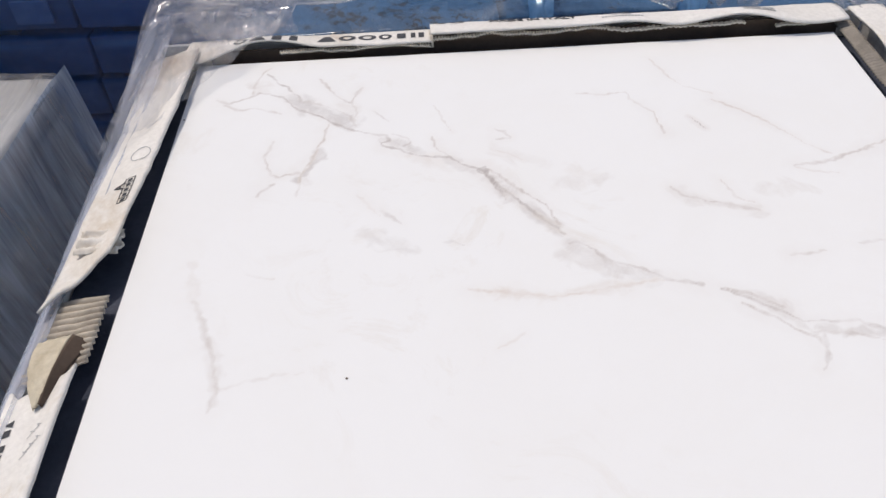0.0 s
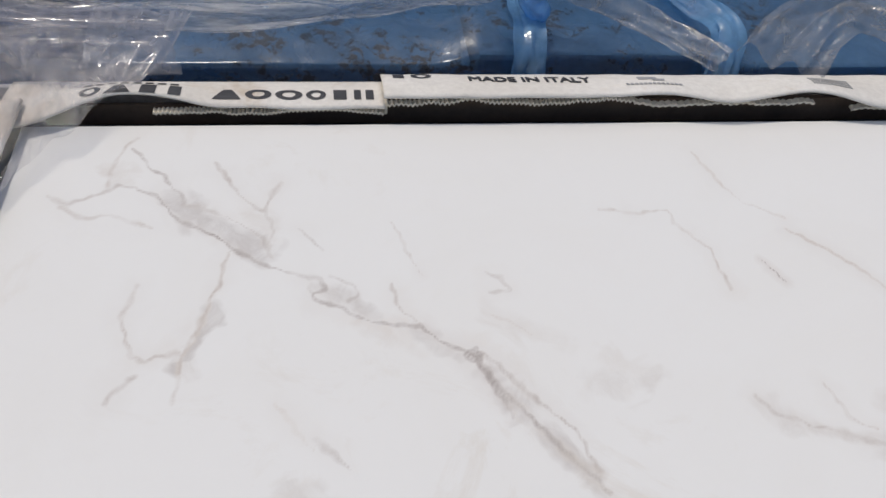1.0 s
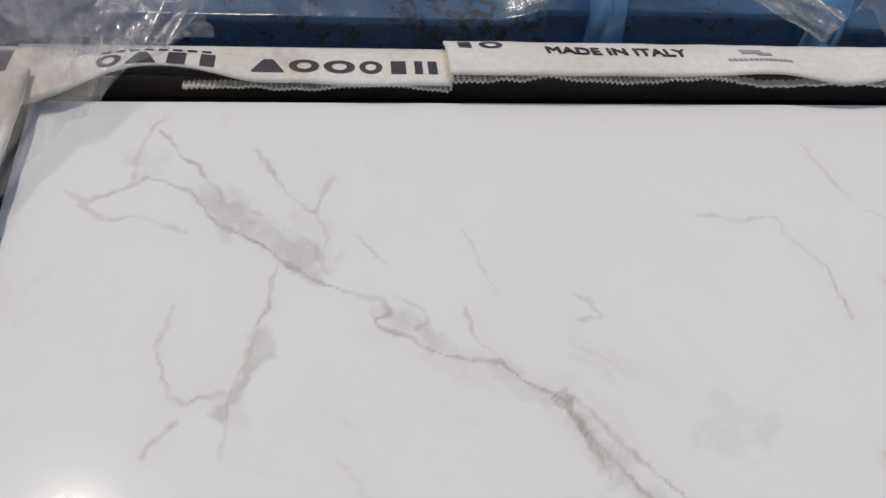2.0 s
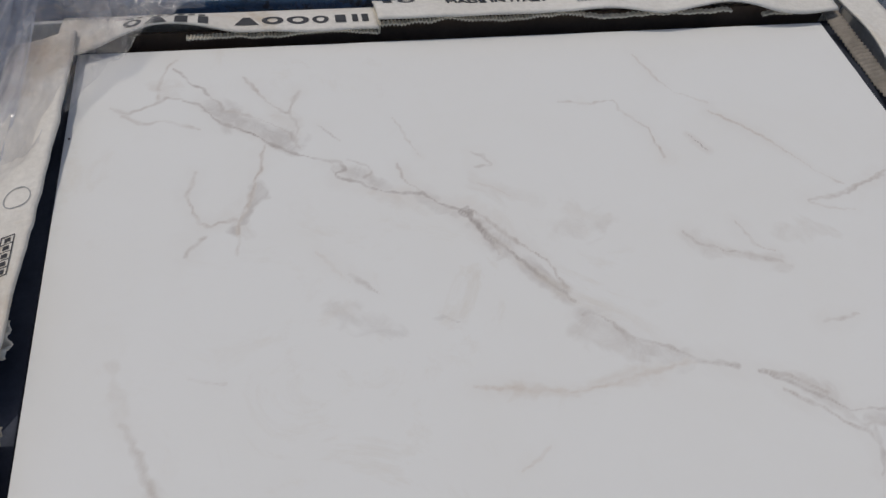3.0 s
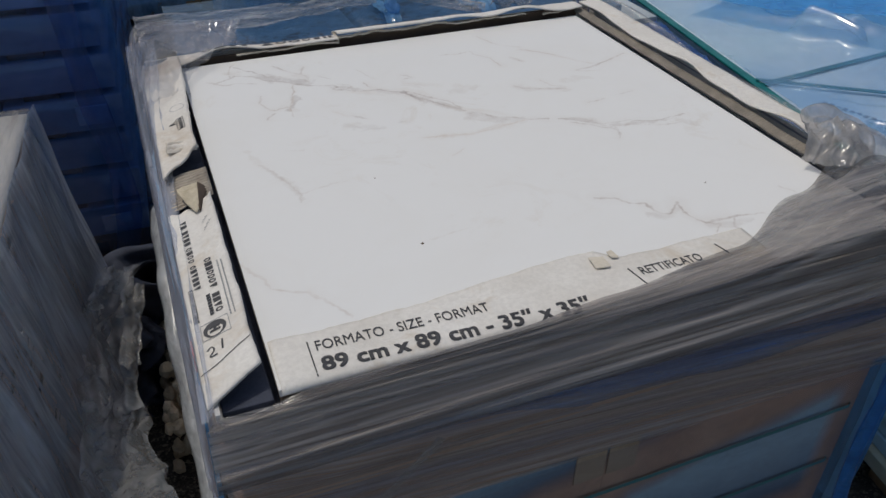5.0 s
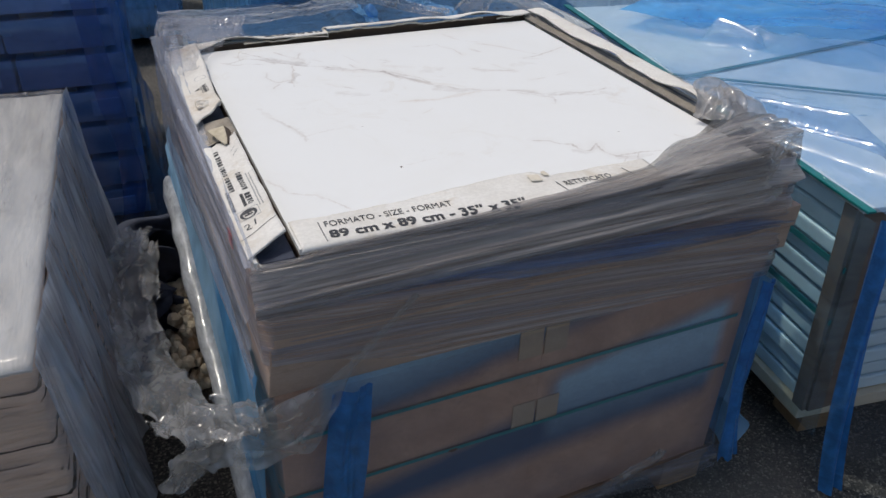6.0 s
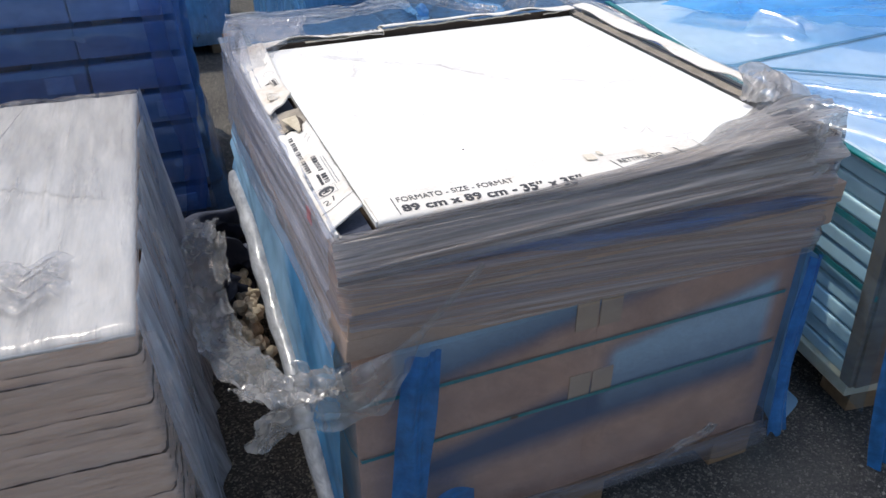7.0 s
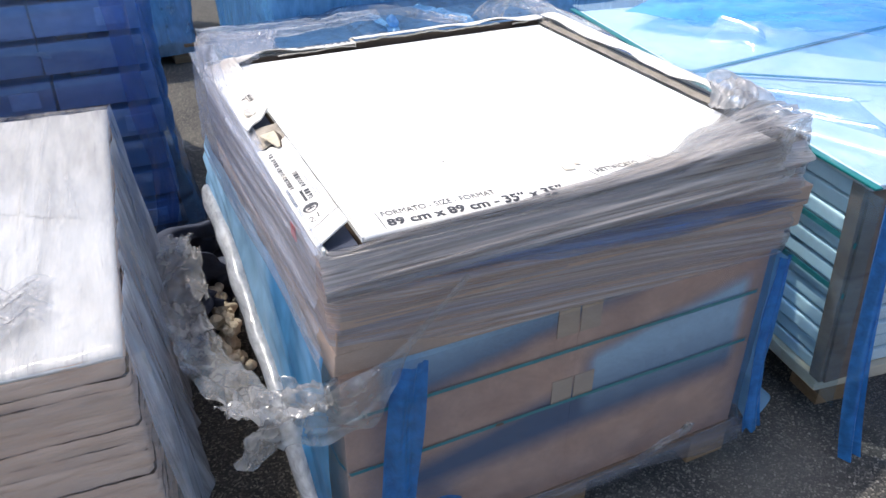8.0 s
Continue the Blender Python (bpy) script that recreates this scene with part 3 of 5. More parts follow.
HAIR["main_h"] = (1.5, 0.34, 0.3, [(.642, .375), (.668, .374), (.697, .364), (.729, .350), (.755, .350)])
HAIR["stub"] = (1.7, 0.3, 0.2, [(.650, .376), (.643, .352), (.632, .339)])
HAIR["right_up"] = (1.7, 0.3, 0.5, [(.708, .594), (.747, .602), (.792, .618), (.826, .633)])
HAIR["right_bits"] = (1.6, 0.28, 0.3, [(.723, .478), (.747, .480)])
HAIR["corner_r"] = (1.5, 0.3, 0.3, [(.763, .134), (.774, .118), (.769, .106)])
HAIR["faint"] = (1.4, 0.18, 0.7, [(.267, .189), (.297, .193), (.320, .196)])
HAIR["scratch"] = (0.8, 0.8, 0.0, [(.618, .690), (.630, .665)])
BAND["a"] = (10, 0.55, 0.0, [(.170, .765), (.191, .747), (.211, .731), (.232, .716)])
BAND["corner"] = (8, 0.26, 0.6, [(.118, .800), (.127, .793), (.131, .786)])
BAND["top_smudge"] = (6, 0.2, 0.6, [(.221, .750), (.237, .741), (.243, .723)])
BAND["b"] = (7, 0.5, 0.1, [(.280, .674), (.295, .668), (.303, .661), (.312, .648)])
BAND["drop"] = (5, 0.6, 0.05, [(.203, .665), (.203, .650), (.195, .631), (.188, .618)])
BAND["drop_top"] = (2, 0.3, 0.3, [(.210, .695), (.204, .672)])
BAND["c"] = (5, 0.45, 0.05, [(.344, .634), (.356, .623), (.371, .612)])
BAND["c_warm"] = (7, 0.2, 0.7, [(.305, .648), (.327, .629), (.345, .617)])
BAND["haze_r"] = (10, 0.18, 0.7, [(.477, .609), (.490, .594), (.482, .581)])
BAND["loop_smudge"] = (4, 0.22, 0.4, [(.186, .623), (.196, .611)])
BAND["d"] = (8, 0.55, 0.05, [(.390, .597), (.411, .567), (.429, .541), (.444, .525)])
BAND["e"] = (8, 0.42, 0.15, [(.456, .493), (.472, .481), (.490, .464), (.516, .447)])
BAND["e_low"] = (6, 0.34, 0.3, [(.444, .484), (.465, .474), (.494, .450)])
BAND["tail"] = (5, 0.26, 0.8, [(.515, .443), (.472, .439), (.429, .433), (.379, .440)])
BAND["cloud"] = (8, 0.32, 0.1, [(.257, .527), (.278, .514), (.308, .499)])
BAND["cloud_low"] = (6, 0.24, 0.2, [(.278, .518), (.299, .505)])
BAND["cloud_far"] = (9, 0.26, 0.4, [(.459, .587), (.487, .587), (.507, .591)])
BAND["cloud_right"] = (6, 0.36, 0.3, [(.571, .570), (.583, .553), (.616, .541), (.642, .527)])
BAND["edge_cloud"] = (8, 0.24, 0.5, [(.663, .561), (.688, .565), (.707, .553)])
BAND["mid_mist"] = (8, 0.16, 0.6, [(.396, .650), (.423, .630), (.451, .617)])
BAND["f"] = (5, 0.34, 0.2, [(.601, .422), (.623, .407), (.640, .375)])
BAND["right"] = (4, 0.42, 0.15, [(.645, .380), (.700, .370), (.756, .365)])
BAND["right_end"] = (5, 0.34, 0.3, [(.754, .363), (.771, .340), (.778, .322)])
BAND["knot"] = (6, 0.34, 0.2, [(.555, .140), (.573, .129), (.596, .137)])
BAND["knot_r"] = (6, 0.26, 0.2, [(.614, .091), (.643, .081), (.672, .081)])
BAND["left"] = (5, 0.28, 0.3, [(.127, .401), (.140, .362), (.141, .338)])
BAND["left_far"] = (4, 0.18, 0.6, [(.094, .496), (.106, .450)])


def build_tile():
    x0, x1, y0, y1, top = 0.0385, 0.848, 0.002, 0.8525, 0.80
    n = 430
    gx, gy = np.meshgrid(np.linspace(x0, x1, n), np.linspace(y0, y1, n), indexing="ij")
    # a slight wandering of the veins
    wx = gx + 0.0007 * np.sin(gy * 210 + 3 * np.sin(gx * 90)) + 0.0009 * np.sin(gx * 75 + gy * 60) + 0.0006 * np.sin(gy * 480 - gx * 310)
    wy = gy + 0.0007 * np.sin(gx * 190 + 2 * np.sin(gy * 120)) + 0.0009 * np.sin(gy * 82 - gx * 50) + 0.0006 * np.sin(gx * 510 + gy * 270)
    def field(lines):
        best, power, sandy = np.full(gx.shape, 9.0), np.zeros(gx.shape), np.zeros(gx.shape)
        for width, strength, sand, pts in lines.values():
            for k, ((ax, ay), (bx, by)) in enumerate(zip(pts, pts[1:])):
                dx, dy = bx - ax, by - ay
                u = np.clip(((wx - ax) * dx + (wy - ay) * dy) / (dx * dx + dy * dy), 0, 1)
                d = np.hypot(wx - ax - u * dx, wy - ay - u * dy) / (width * 0.00125 * (1.0 + 0.28 * np.sin(k * 2.4 + u * 2.4)))
                near = d < best
                best, power, sandy = np.where(near, d, best), np.where(near, strength, power), np.where(near, sand, sandy)
        return best, power, sandy
    hair, hs, sa = field(HAIR)
    band, bs, sb = field(BAND)
    verts = np.stack([gx, gy, np.full(gx.shape, top)], -1).reshape(-1, 3)
    idx = np.arange(n * n).reshape(n, n)
    quads = np.stack([idx[:-1, :-1], idx[1:, :-1], idx[1:, 1:], idx[:-1, 1:]], -1).reshape(-1, 4)
    low = np.array([(x0, y0, top - 0.009), (x1, y0, top - 0.009), (x1, y1, top - 0.009), (x0, y1, top - 0.009)])
    k = n * n
    sides = [[k, k + 1] + list(idx[::-1, 0]), [k + 1, k + 2] + list(idx[-1, ::-1]), [k + 2, k + 3] + list(idx[:, -1]), [k + 3, k] + list(idx[0, :]), [k + 3, k + 2, k + 1, k]]
    me = bpy.data.meshes.new("porcelain_tile")
    me.from_pydata(np.concatenate([verts, low]).tolist(), [], quads.tolist() + [[int(i) for i in s] for s in sides])
    pad = lambda a, v=9.0: np.concatenate([a.ravel(), np.full(4, v)]).astype(np.float32)
    for name, arr in (("hair", pad(hair)), ("hair_strength", pad(hs)), ("band", pad(band)), ("band_strength", pad(bs)), ("sand", pad(np.where(hair < 1.3, sa, sb), 0.0))):
        me.attributes.new(name, "FLOAT", "POINT").data.foreach_set("value", arr)
    me.materials.append(MARBLE)
    tagged(new("porcelain_tile", me), "glossy white porcelain tile with grey marble veins", "tile")
    rng = random.Random(9)
    for i, (x, y, r) in enumerate(((.255, .184, .0022), (.248, .356, .0012), (.673, .180, .0012), (.0425, .735, .0014))):
        bm = bmesh.new()
        bmesh.ops.create_icosphere(bm, subdivisions=1, radius=r)
        for v in bm.verts:
            v.co = Vector((x + v.co.x * rng.uniform(0.7, 1.3), y + v.co.y, top + 0.0005 + v.co.z * 0.4))
        tagged(new("dirt_crumb", mesh_of("dirt_crumb", bm, CARD_INNER_SHADE)), "tiny dark crumb of dirt on the tile", "dirt", "crumbs on the tile")


# ---- the opened carton round the tile ----
def ribbon(pts, r, n=24):
    """A flat pen stroke through points of the plane."""
    line = [(x, y, 0.0) for x, y in pts]
    def fn(u, v):
        p, run = along(line, u), along(line, min(u + 0.02, 1)) - along(line, max(u - 0.02, 0))
        side = Vector((-run.y, run.x, 0)).normalized()
        return p + side * r * (2 * v - 1) + Vector((0, 0, 0.0001))
    return sheet(fn, n, 1)


def glyphs(slots, h, m, parent, material, forms="rtb"):
    """Plain rings (r), wedges (t) and bars (b) in place of brand lettering."""
    for i, (x, w) in enumerate(slots):
        form = forms[i % len(forms)]
        bm = bmesh.new()
        if form == "r":
            def hoop(u, v, x=x, w=w):
                q = 2 * math.pi * u
                k = 1 - 0.52 * v
                return Vector((x + w / 2 + w / 2 * k * math.cos(q), h / 2 + h / 2 * (1 - 0.46 * v) * math.sin(q), 0.0003))
            bm = sheet(hoop, 22, 2, closed=True)
        elif form == "t":
            def wedge(u, v, x=x, w=w):
                return Vector((x + w / 2 + w * (u - 0.5) * (1 - 0.72 * v), h * v, 0.0003))
            bm = sheet(wedge, 6, 4)
        else:
            k = w if w < 0.0075 else w * 0.62
            def bar(u, v, x=x + (w - k) / 2, k=k):
                return Vector((x + k * u, h * v, 0.0003))
            bm = sheet(bar, 5, 4)
        bm.transform(m)
        drape(part("print_block", bm, material, parent), parent)


def build_carton():
    box = thing("opened_carton", "opened white cardboard tile carton with torn flaps", "carton")
    rng = random.Random(3)
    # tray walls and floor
    part("floor", block(-0.022, 0.912, -0.008, 0.902, 0.757, 0.763, 0.001), CARD_INNER_SHADE, box)
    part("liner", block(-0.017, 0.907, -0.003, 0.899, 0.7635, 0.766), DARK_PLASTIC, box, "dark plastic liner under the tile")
    # added block; its dark colour sets the shade tone of the side gap
    part("gap_shade_liner", block(-0.017, 0.033, 0.003, 0.86, 0.7665, 0.789, 0.002), DARK_PLASTIC, box, "dark lining added to tone the shaded gap beside the tile")
    part("packing", block(0.040, 0.846, 0.004, 0.849, 0.7665, 0.7905, 0.002), CARD_INNER_SHADE, box)
    for a in ((-0.024, -0.019, -0.006, 0.90, 0.764, 0.797), (0.910, 0.915, -0.006, 0.90, 0.764, 0.800), (-0.018, 0.909, 0.900, 0.905, 0.764, 0.803), (-0.018, 0.909, -0.010, -0.005, 0.764, 0.782)):
        part("side_wall", block(*a, 0.0012), CARD_WHITE, box)

    # left flap, in two lengths either side of the tear
    def left_in(y):
        return 0.028 + 0.013 * ease(0.5, 0.86, y) + 0.0022 * n3(y * 17, 1.0) + 0.001 * n3(y * 60, 3.0)
    def left_z(y, v):
        return 0.797 + 0.018 * v + 0.003 * n3(y * 8, v * 2, 5.0) + 0.0012 * n3(y * 40, v * 6, 6.0)
    def left_front(u, v):
        ya, yb = 0.002 + 0.028 * v, 0.358 + 0.016 * v - 0.014 * math.sin(v * 3.1) + 0.003 * math.sin(v * 19)
        y = ya + (yb - ya) * u
        return Vector((-0.029 + (left_in(y) + 0.029) * v, y, left_z(y, v)))
    fl = part("flap", sheet(left_front, 60, 12, 0.0032), CARD_WHITE, box, "white printed side flap", True)
    def left_back(u, v):
        ya, yb = 0.436 + 0.052 * v + 0.005 * math.sin(v * 8), 0.866
        y = ya + (yb - ya) * u
        curl = 0.012 * (1 - u) ** 10
        return Vector((-0.025 + (left_in(y) + 0.025) * v, y, left_z(y, v) + curl + 0.001))
    fb = part("flap", sheet(left_back, 60, 12, 0.0032), CARD_STAINED, box, "white side flap crumpled at a tear", True)
    # bared corrugation in the tear
    def tear(u, v):
        y = 0.366 + 0.092 * u + 0.014 * v - 0.018 * v * u
        x = -0.024 + 0.056 * v
        return Vector((x, y, 0.797 + 0.012 * v + 0.0020 * math.sin(u * 70 + v * 2.2) + 0.002 * n3(u * 4, v * 3)))
    part("bared_corrugation", sheet(tear, 130, 10, 0.0012), CARD_RIB, fl, "ribbed grey corrugation bared by the tear", True)
    def tongue(u, v):
        xl, xr = -0.013 + 0.018 * u * u, 0.015 - 0.005 * u
        return Vector((xl + (xr - xl) * v, 0.400 - 0.068 * u + 0.006 * v + 0.002 * n3(u * 6, v * 5), 0.814 + 0.005 * math.sin(u * 2.9) + 0.003 * v + 0.001 * n3(u * 9, v * 9, 4)))
    part("torn_tongue", sheet(tongue, 24, 14, 0.0022), RUBBLE, fl, "beige torn strip of board", True)
    # shade on the turned-away side is given by a near-black board colour
    def sliver(u, v):
        xl, xr = 0.0155 - 0.005 * u, 0.029 - 0.018 * u
        return Vector((xl + (xr - xl) * v, 0.406 - 0.070 * u, 0.817 + 0.005 * math.sin(u * 2.9) - 0.012 * v * (1 - 0.5 * u)))
    part("torn_tongue", sheet(sliver, 20, 6, 0.0018), CARD_INNER_SHADE, fl, "underside of the torn strip, dark brown in place of shade", True)
    def crumple(u, v):
        return Vector((-0.014 + 0.042 * v + 0.004 * n3(u * 6, v * 6, 2), 0.505 + 0.03 * u, 0.8135 + 0.003 * math.sin(u * 14) + 0.003 * n3(u * 9, v * 9, 8)))
    part("crumpled_fold", sheet(crumple, 24, 20, 0.0012), CARD_WHITE, fb, "", True)

    # back flaps
    def flute(parent, xa, xb, y, z, amp, pitch, name="flute"):
        bm = bmesh.new()
        n = int((xb - xa) / pitch) * 4
        lastrow = None
        for i in range(n + 1):
            x = xa + (xb - xa) * i / n
            wobble = 0.003 * n3(x * 16, 7) + 0.0025 * n3(x * 45, 4)
            c = amp * math.sin(i * math.pi / 2)
            row = [bm.verts.new((x, y + 0.9 * wobble + dy, z + wobble + c + dz)) for dy, dz in ((0, 0.0011), (0, -0.0011), (0.006, -0.0011), (0.006, 0.0011))]
            if lastrow:
                for k in range(4):
                    bm.faces.new((lastrow[k], lastrow[(k + 1) % 4], row[(k + 1) % 4], row[k]))
            lastrow = row
        return part(name, bm, CARD_EDGE, parent, "pale zigzag edge of corrugated board")
    def back_left(u, v):
        x = 0.022 + 0.313 * u
        lift = 0.011 * math.exp(-((x - 0.128) / 0.05) ** 2) - 0.006 * (1 - ease(0.04, 0.12, x))
        yf = 0.8565 + 0.9 * lift + 0.002 * n3(x * 20, 2) - 0.012 * (1 - ease(0.03, 0.09, x))
        zf = 0.8135 + 0.8 * lift + 0.0015 * n3(x * 24, 9)
        return Vector((x, 0.905 + (yf - 0.905) * v, 0.803 + (zf - 0.803) * v + 0.004 * math.sin(v * 3.1)))
    bl = part("flap", sheet(back_left, 60, 10, 0.0018), CARD_STAINED, box, "white printed back flap lifting from the tile", True)
    flute(bl, 0.142, 0.334, 0.859, 0.8085, 0.0010, 0.0036)
    # near-black brown deepens the shade under the lifted flap
    part("inner_board", block(0.05, 0.336, 0.872, 0.876, 0.785, 0.806, 0.0008), CARD_INNER_SHADE, bl)
    def back_right(u, v):
        x = 0.334 + 0.531 * u
        wave = 0.0035 * math.sin(max(0, x - 0.56) * 42 + 1.0) * ease(0.5, 0.62, x) - 0.007 * ease(0.74, 0.86, x)
        yf = 0.858 + 0.9 * wave + 0.0012 * n3(x * 25, 4)
        zf = 0.8235 + 0.9 * wave - 0.006 * ease(0.76, 0.87, x)
        return Vector((x, 0.909 + (yf - 0.909) * v, 0.808 + (zf - 0.808) * v + 0.004 * math.sin(v * 3.1) + 0.001 * n3(x * 30, v * 4)))
    br = part("flap", sheet(back_right, 90, 10, 0.002), CARD_WHITE, box, "white printed back flap with a ragged edge", True)
    flute(br, 0.336, 0.56, 0.8605, 0.8170, 0.0014, 0.0040)
    flute(br, 0.56, 0.735, 0.8605, 0.814, 0.0008, 0.0062)
    flute(br, 0.775, 0.85, 0.8605, 0.810, 0.0006, 0.0062)
    # the same darkened brown for the shade behind the ragged edge
    part("inner_board", block(0.336, 0.862, 0.872, 0.877, 0.785, 0.812, 0.0008), CARD_INNER_SHADE, br)
    part("flap_end", block(0.3345, 0.3375, 0.862, 0.900, 0.803, 0.815, 0.0008), CARD_EDGE, br)

    # right flap with its bared channel
    def right_flap(u, v):
        y = 0.185 + 0.70 * u
        xin = 0.875 + 0.005 * n3(y * 12, 3) - 0.005 * math.sin(y * 21)
        lift = 0.011 * math.exp(-((y - 0.25) / 0.05) ** 2) + 0.006 * math.exp(-((y - 0.5) / 0.05) ** 2) + 0.004
        return Vector((xin + (0.919 - xin) * v, y, 0.810 + lift * (1 - v) + 0.006 * v + 0.002 * n3(y * 14, v * 2, 1)))
    rf = part("flap", sheet(right_flap, 70, 8, 0.003), CARD_WHITE, box, "white side flap with a bent lip", True)
    def channel(u, v):
        y = 0.165 + 0.705 * u
        return Vector((0.8545 + 0.002 * n3(y * 18, 6) + 0.018 * v, y, 0.8025 + 0.004 * v + 0.0014 * math.sin(y * 1050) + 0.0014 * n3(y * 30, v * 3)))
    part("bared_corrugation", sheet(channel, 360, 5, 0.0014), CARD_CHANNEL, rf, "grey ribbed board along the tile", True)

    # the front flap lies on the tile, torn along its inner edge
    def front(u, v):
        x = 0.041 + 0.60 * u
        edge = 0.071 + 0.020 * ease(0.15, 0.42, x) - 0.024 * ease(0.435, 0.47, x) + 0.0035 * n3(x * 26, 2) + 0.0015 * n3(x * 90, 5)
        y0 = -0.004 - 0.003 * ease(0.1, 0.6, x)
        y = y0 + (edge - y0) * v
        return Vector((x, y, 0.8036 + 0.0006 * n3(x * 12, y * 20) + 0.001 * (1 - v) * n3(x * 7, 3) - 0.006 * (1 - ease(0, 0.12, v))))
    ff = part("flap", sheet(front, 110, 12, 0.002), CARD_WHITE, box, "white front flap with large print", True)
    zt = 0.8064
    def plane(x, y, turn, z=zt):
        return pose(x, y, z, 0, 0, turn)
    fit_print("FORMATO - SIZE - FORMAT", 0.192, 0.0150, plane(0.086, 0.0395, -1.9), ff)
    fit_print("89 cm x 89 cm - 35″ x 35″", 0.302, 0.0215, plane(0.085, 0.0085, -2.2), ff, bold=0.030)
    fit_print("RETTIFICATO", 0.084, 0.0145, plane(0.470, 0.027, -0.8), ff)
    bars([(0, 0, 0.0015, 0.052)], plane(0.0775, 0.004, -1), ff, INK)
    bars([(0, 0, 0.0017, 0.034)], plane(0.463, 0.010, 8), ff, INK)
    bars([(0, 0, 0.0017, 0.022)], plane(0.590, 0.027, 12, zt + 0.001), ff, INK)
    bm = block(0, 0.016, 0, 0.021, 0, 0.001, 0.0003, 0.002, rng)
    bm.transform(pose(0.424, 0.055, zt - 0.0008, 0, 0, -6))
    part("torn_patch", bm, CARD_EDGE, ff)
    bm = block(0, 0.008, 0, 0.013, 0, 0.001, 0.0003, 0.002, rng)
    bm.transform(pose(0.451, 0.066, zt - 0.0008, 0, 0, 4))
    part("torn_patch", bm, CARD_EDGE, ff)

    # side print; brand words become plain bars
    def sidep(x, y):
        return pose(x, y, 0.83, 0, 0, 90)
    fit_print("BARCODE EAN13", 0.058, 0.0058, sidep(-0.0195, 0.129), fl)
    rects, x = [], 0.0
    for k in (6, 4, 4, 2):
        for _ in range(k):
            rects.append((x, 0, 0.0081 - 0.0018, 0.0088))
            x += 0.0083
        x += 0.005
    glyphs([(r[0], r[2]) for r in rects], 0.0075, sidep(-0.0105, 0.183), fl, INK, "tbbtbrrrbrbb")
    glyphs([(i * 0.0087, 0.0081 - 0.001) for i in range(12) if i != 4], 0.0085, sidep(0.0075, 0.131), fl, INK, "rtbbtrrrbbr")
    bars([(i * 0.0047, 0, 0.0034, 0.0045) for i in range(8)], sidep(-0.0028, 0.131), fl, INK)
    bars([(i * 0.0045, j * -0.0045, 0.0032, 0.0016) for j in range(2) for i in range(23)], sidep(0.0142, 0.118), fl, INK_GREY, joined=True)
    def ring(u, v):
        a = 2 * math.pi * u
        r = 0.0125 - 0.0045 * v * (1 + 0.5 * math.cos(a))
        return Vector((r * math.cos(a), r * math.sin(a), 0.0004))
    bm = sheet(ring, 30, 1)
    bm.transform(sidep(-0.006, 0.108))
    drape(part("print_ring", bm, INK, fl), fl)
    bars([(0.002, -0.006, 0.003, 0.012), (-0.004, -0.006, 0.003, 0.012), (-0.004, -0.0015, 0.009, 0.003)], sidep(-0.006, 0.108), fl, INK)
    bars([(0, 0, 0.026, 0.0007), (0, -0.03, 0.026, 0.0007), (0, -0.03, 0.0007, 0.03), (0.026, -0.03, 0.0007, 0.03)], sidep(-0.020, 0.095), fl, INK_GREY)
    # felt-pen figures and line, and a pencil scribble
    def pen(pts, r, par=fl, mat=INK, name="pen_stroke"):
        return drape(part(name, ribbon(pts, r), mat, par), par)
    pen([(-.0185, .079), (-.0135, .083), (-.0115, .077), (-.0165, .068), (-.0090, .069)], 0.0009)
    pen([(-.0030, .073), (-.0015, .087)], 0.0010)
    pen([(-.029, .047), (-.008, .056), (.026, .0725)], 0.0006)
    for k in range(5):
        x, y = 0.008 + 0.0035 * (k % 3), 0.290 + 0.006 * k
        pen([(x, y), (x + 0.003, y + 0.004), (x + 0.001, y + 0.006), (x + 0.005, y + 0.005)], 0.0003, mat=INK_GREY)
    # print further back on the side flap
    bars([(i * 0.008, 0, 0.0006, 0.011) for i in range(6)] + [(0, 0, 0.040, 0.0007), (0, 0.011, 0.0406, 0.0007)] + [(i * 0.008 + 0.002, 0.003, 0.004, 0.005) for i in range(5)], sidep(0.020, 0.575), fb, INK)
    def ring_two(u, v):
        a = 2 * math.pi * u
        return Vector(((0.0115 - 0.001 * v) * math.cos(a), (0.0115 - 0.001 * v) * math.sin(a), 0.0004))
    bm = sheet(ring_two, 28, 1)
    bm.transform(sidep(0.015, 0.655))
    drape(part("print_ring", bm, INK_GREY, fb), fb)
    fit_print("A", 0.010, 0.011, sidep(0.008, 0.60), fb)

    # print on the back flaps
    def backp(x, y, z):
        return pose(x, y, 0.84)
    letters = [(0.000, 0.018), (0.021, 0.022), (0.046, 0.020), (0.069, 0.016), (0.107, 0.024), (0.134, 0.022), (0.159, 0.023), (0.185, 0.017), (0.205, 0.018), (0.226, 0.006), (0.236, 0.007)]
    glyphs(letters, 0.0150, backp(0.083, 0.8665, 0.8185), bl, INK, "rtbbtrrrbbb")
    bars([(i * 0.010, 0, 0.0065, 0.003) for i in range(8)], backp(0.085, 0.884, 0.8145), bl, INK)
    glyphs([(0, 0.016), (0.019, 0.019)], 0.013, backp(0.341, 0.893, 0.8205), br, INK, "br")
    fit_print("MADE IN ITALY", 0.112, 0.0125, pose(0.411, 0.8835, 0.84, 0, 0, -1.2), br, bold=0.022)
    bars([(0.0, 0.004, 0.018, 0.007), (0.012, 0.001, 0.012, 0.004)], pose(0.568, 0.8815, 0.84), br, INK_GREY)
    bars([(i * 0.0042, 0, 0.0029, 0.003) for i in range(13)], pose(0.553, 0.8745, 0.84), br, INK_GREY, joined=True)
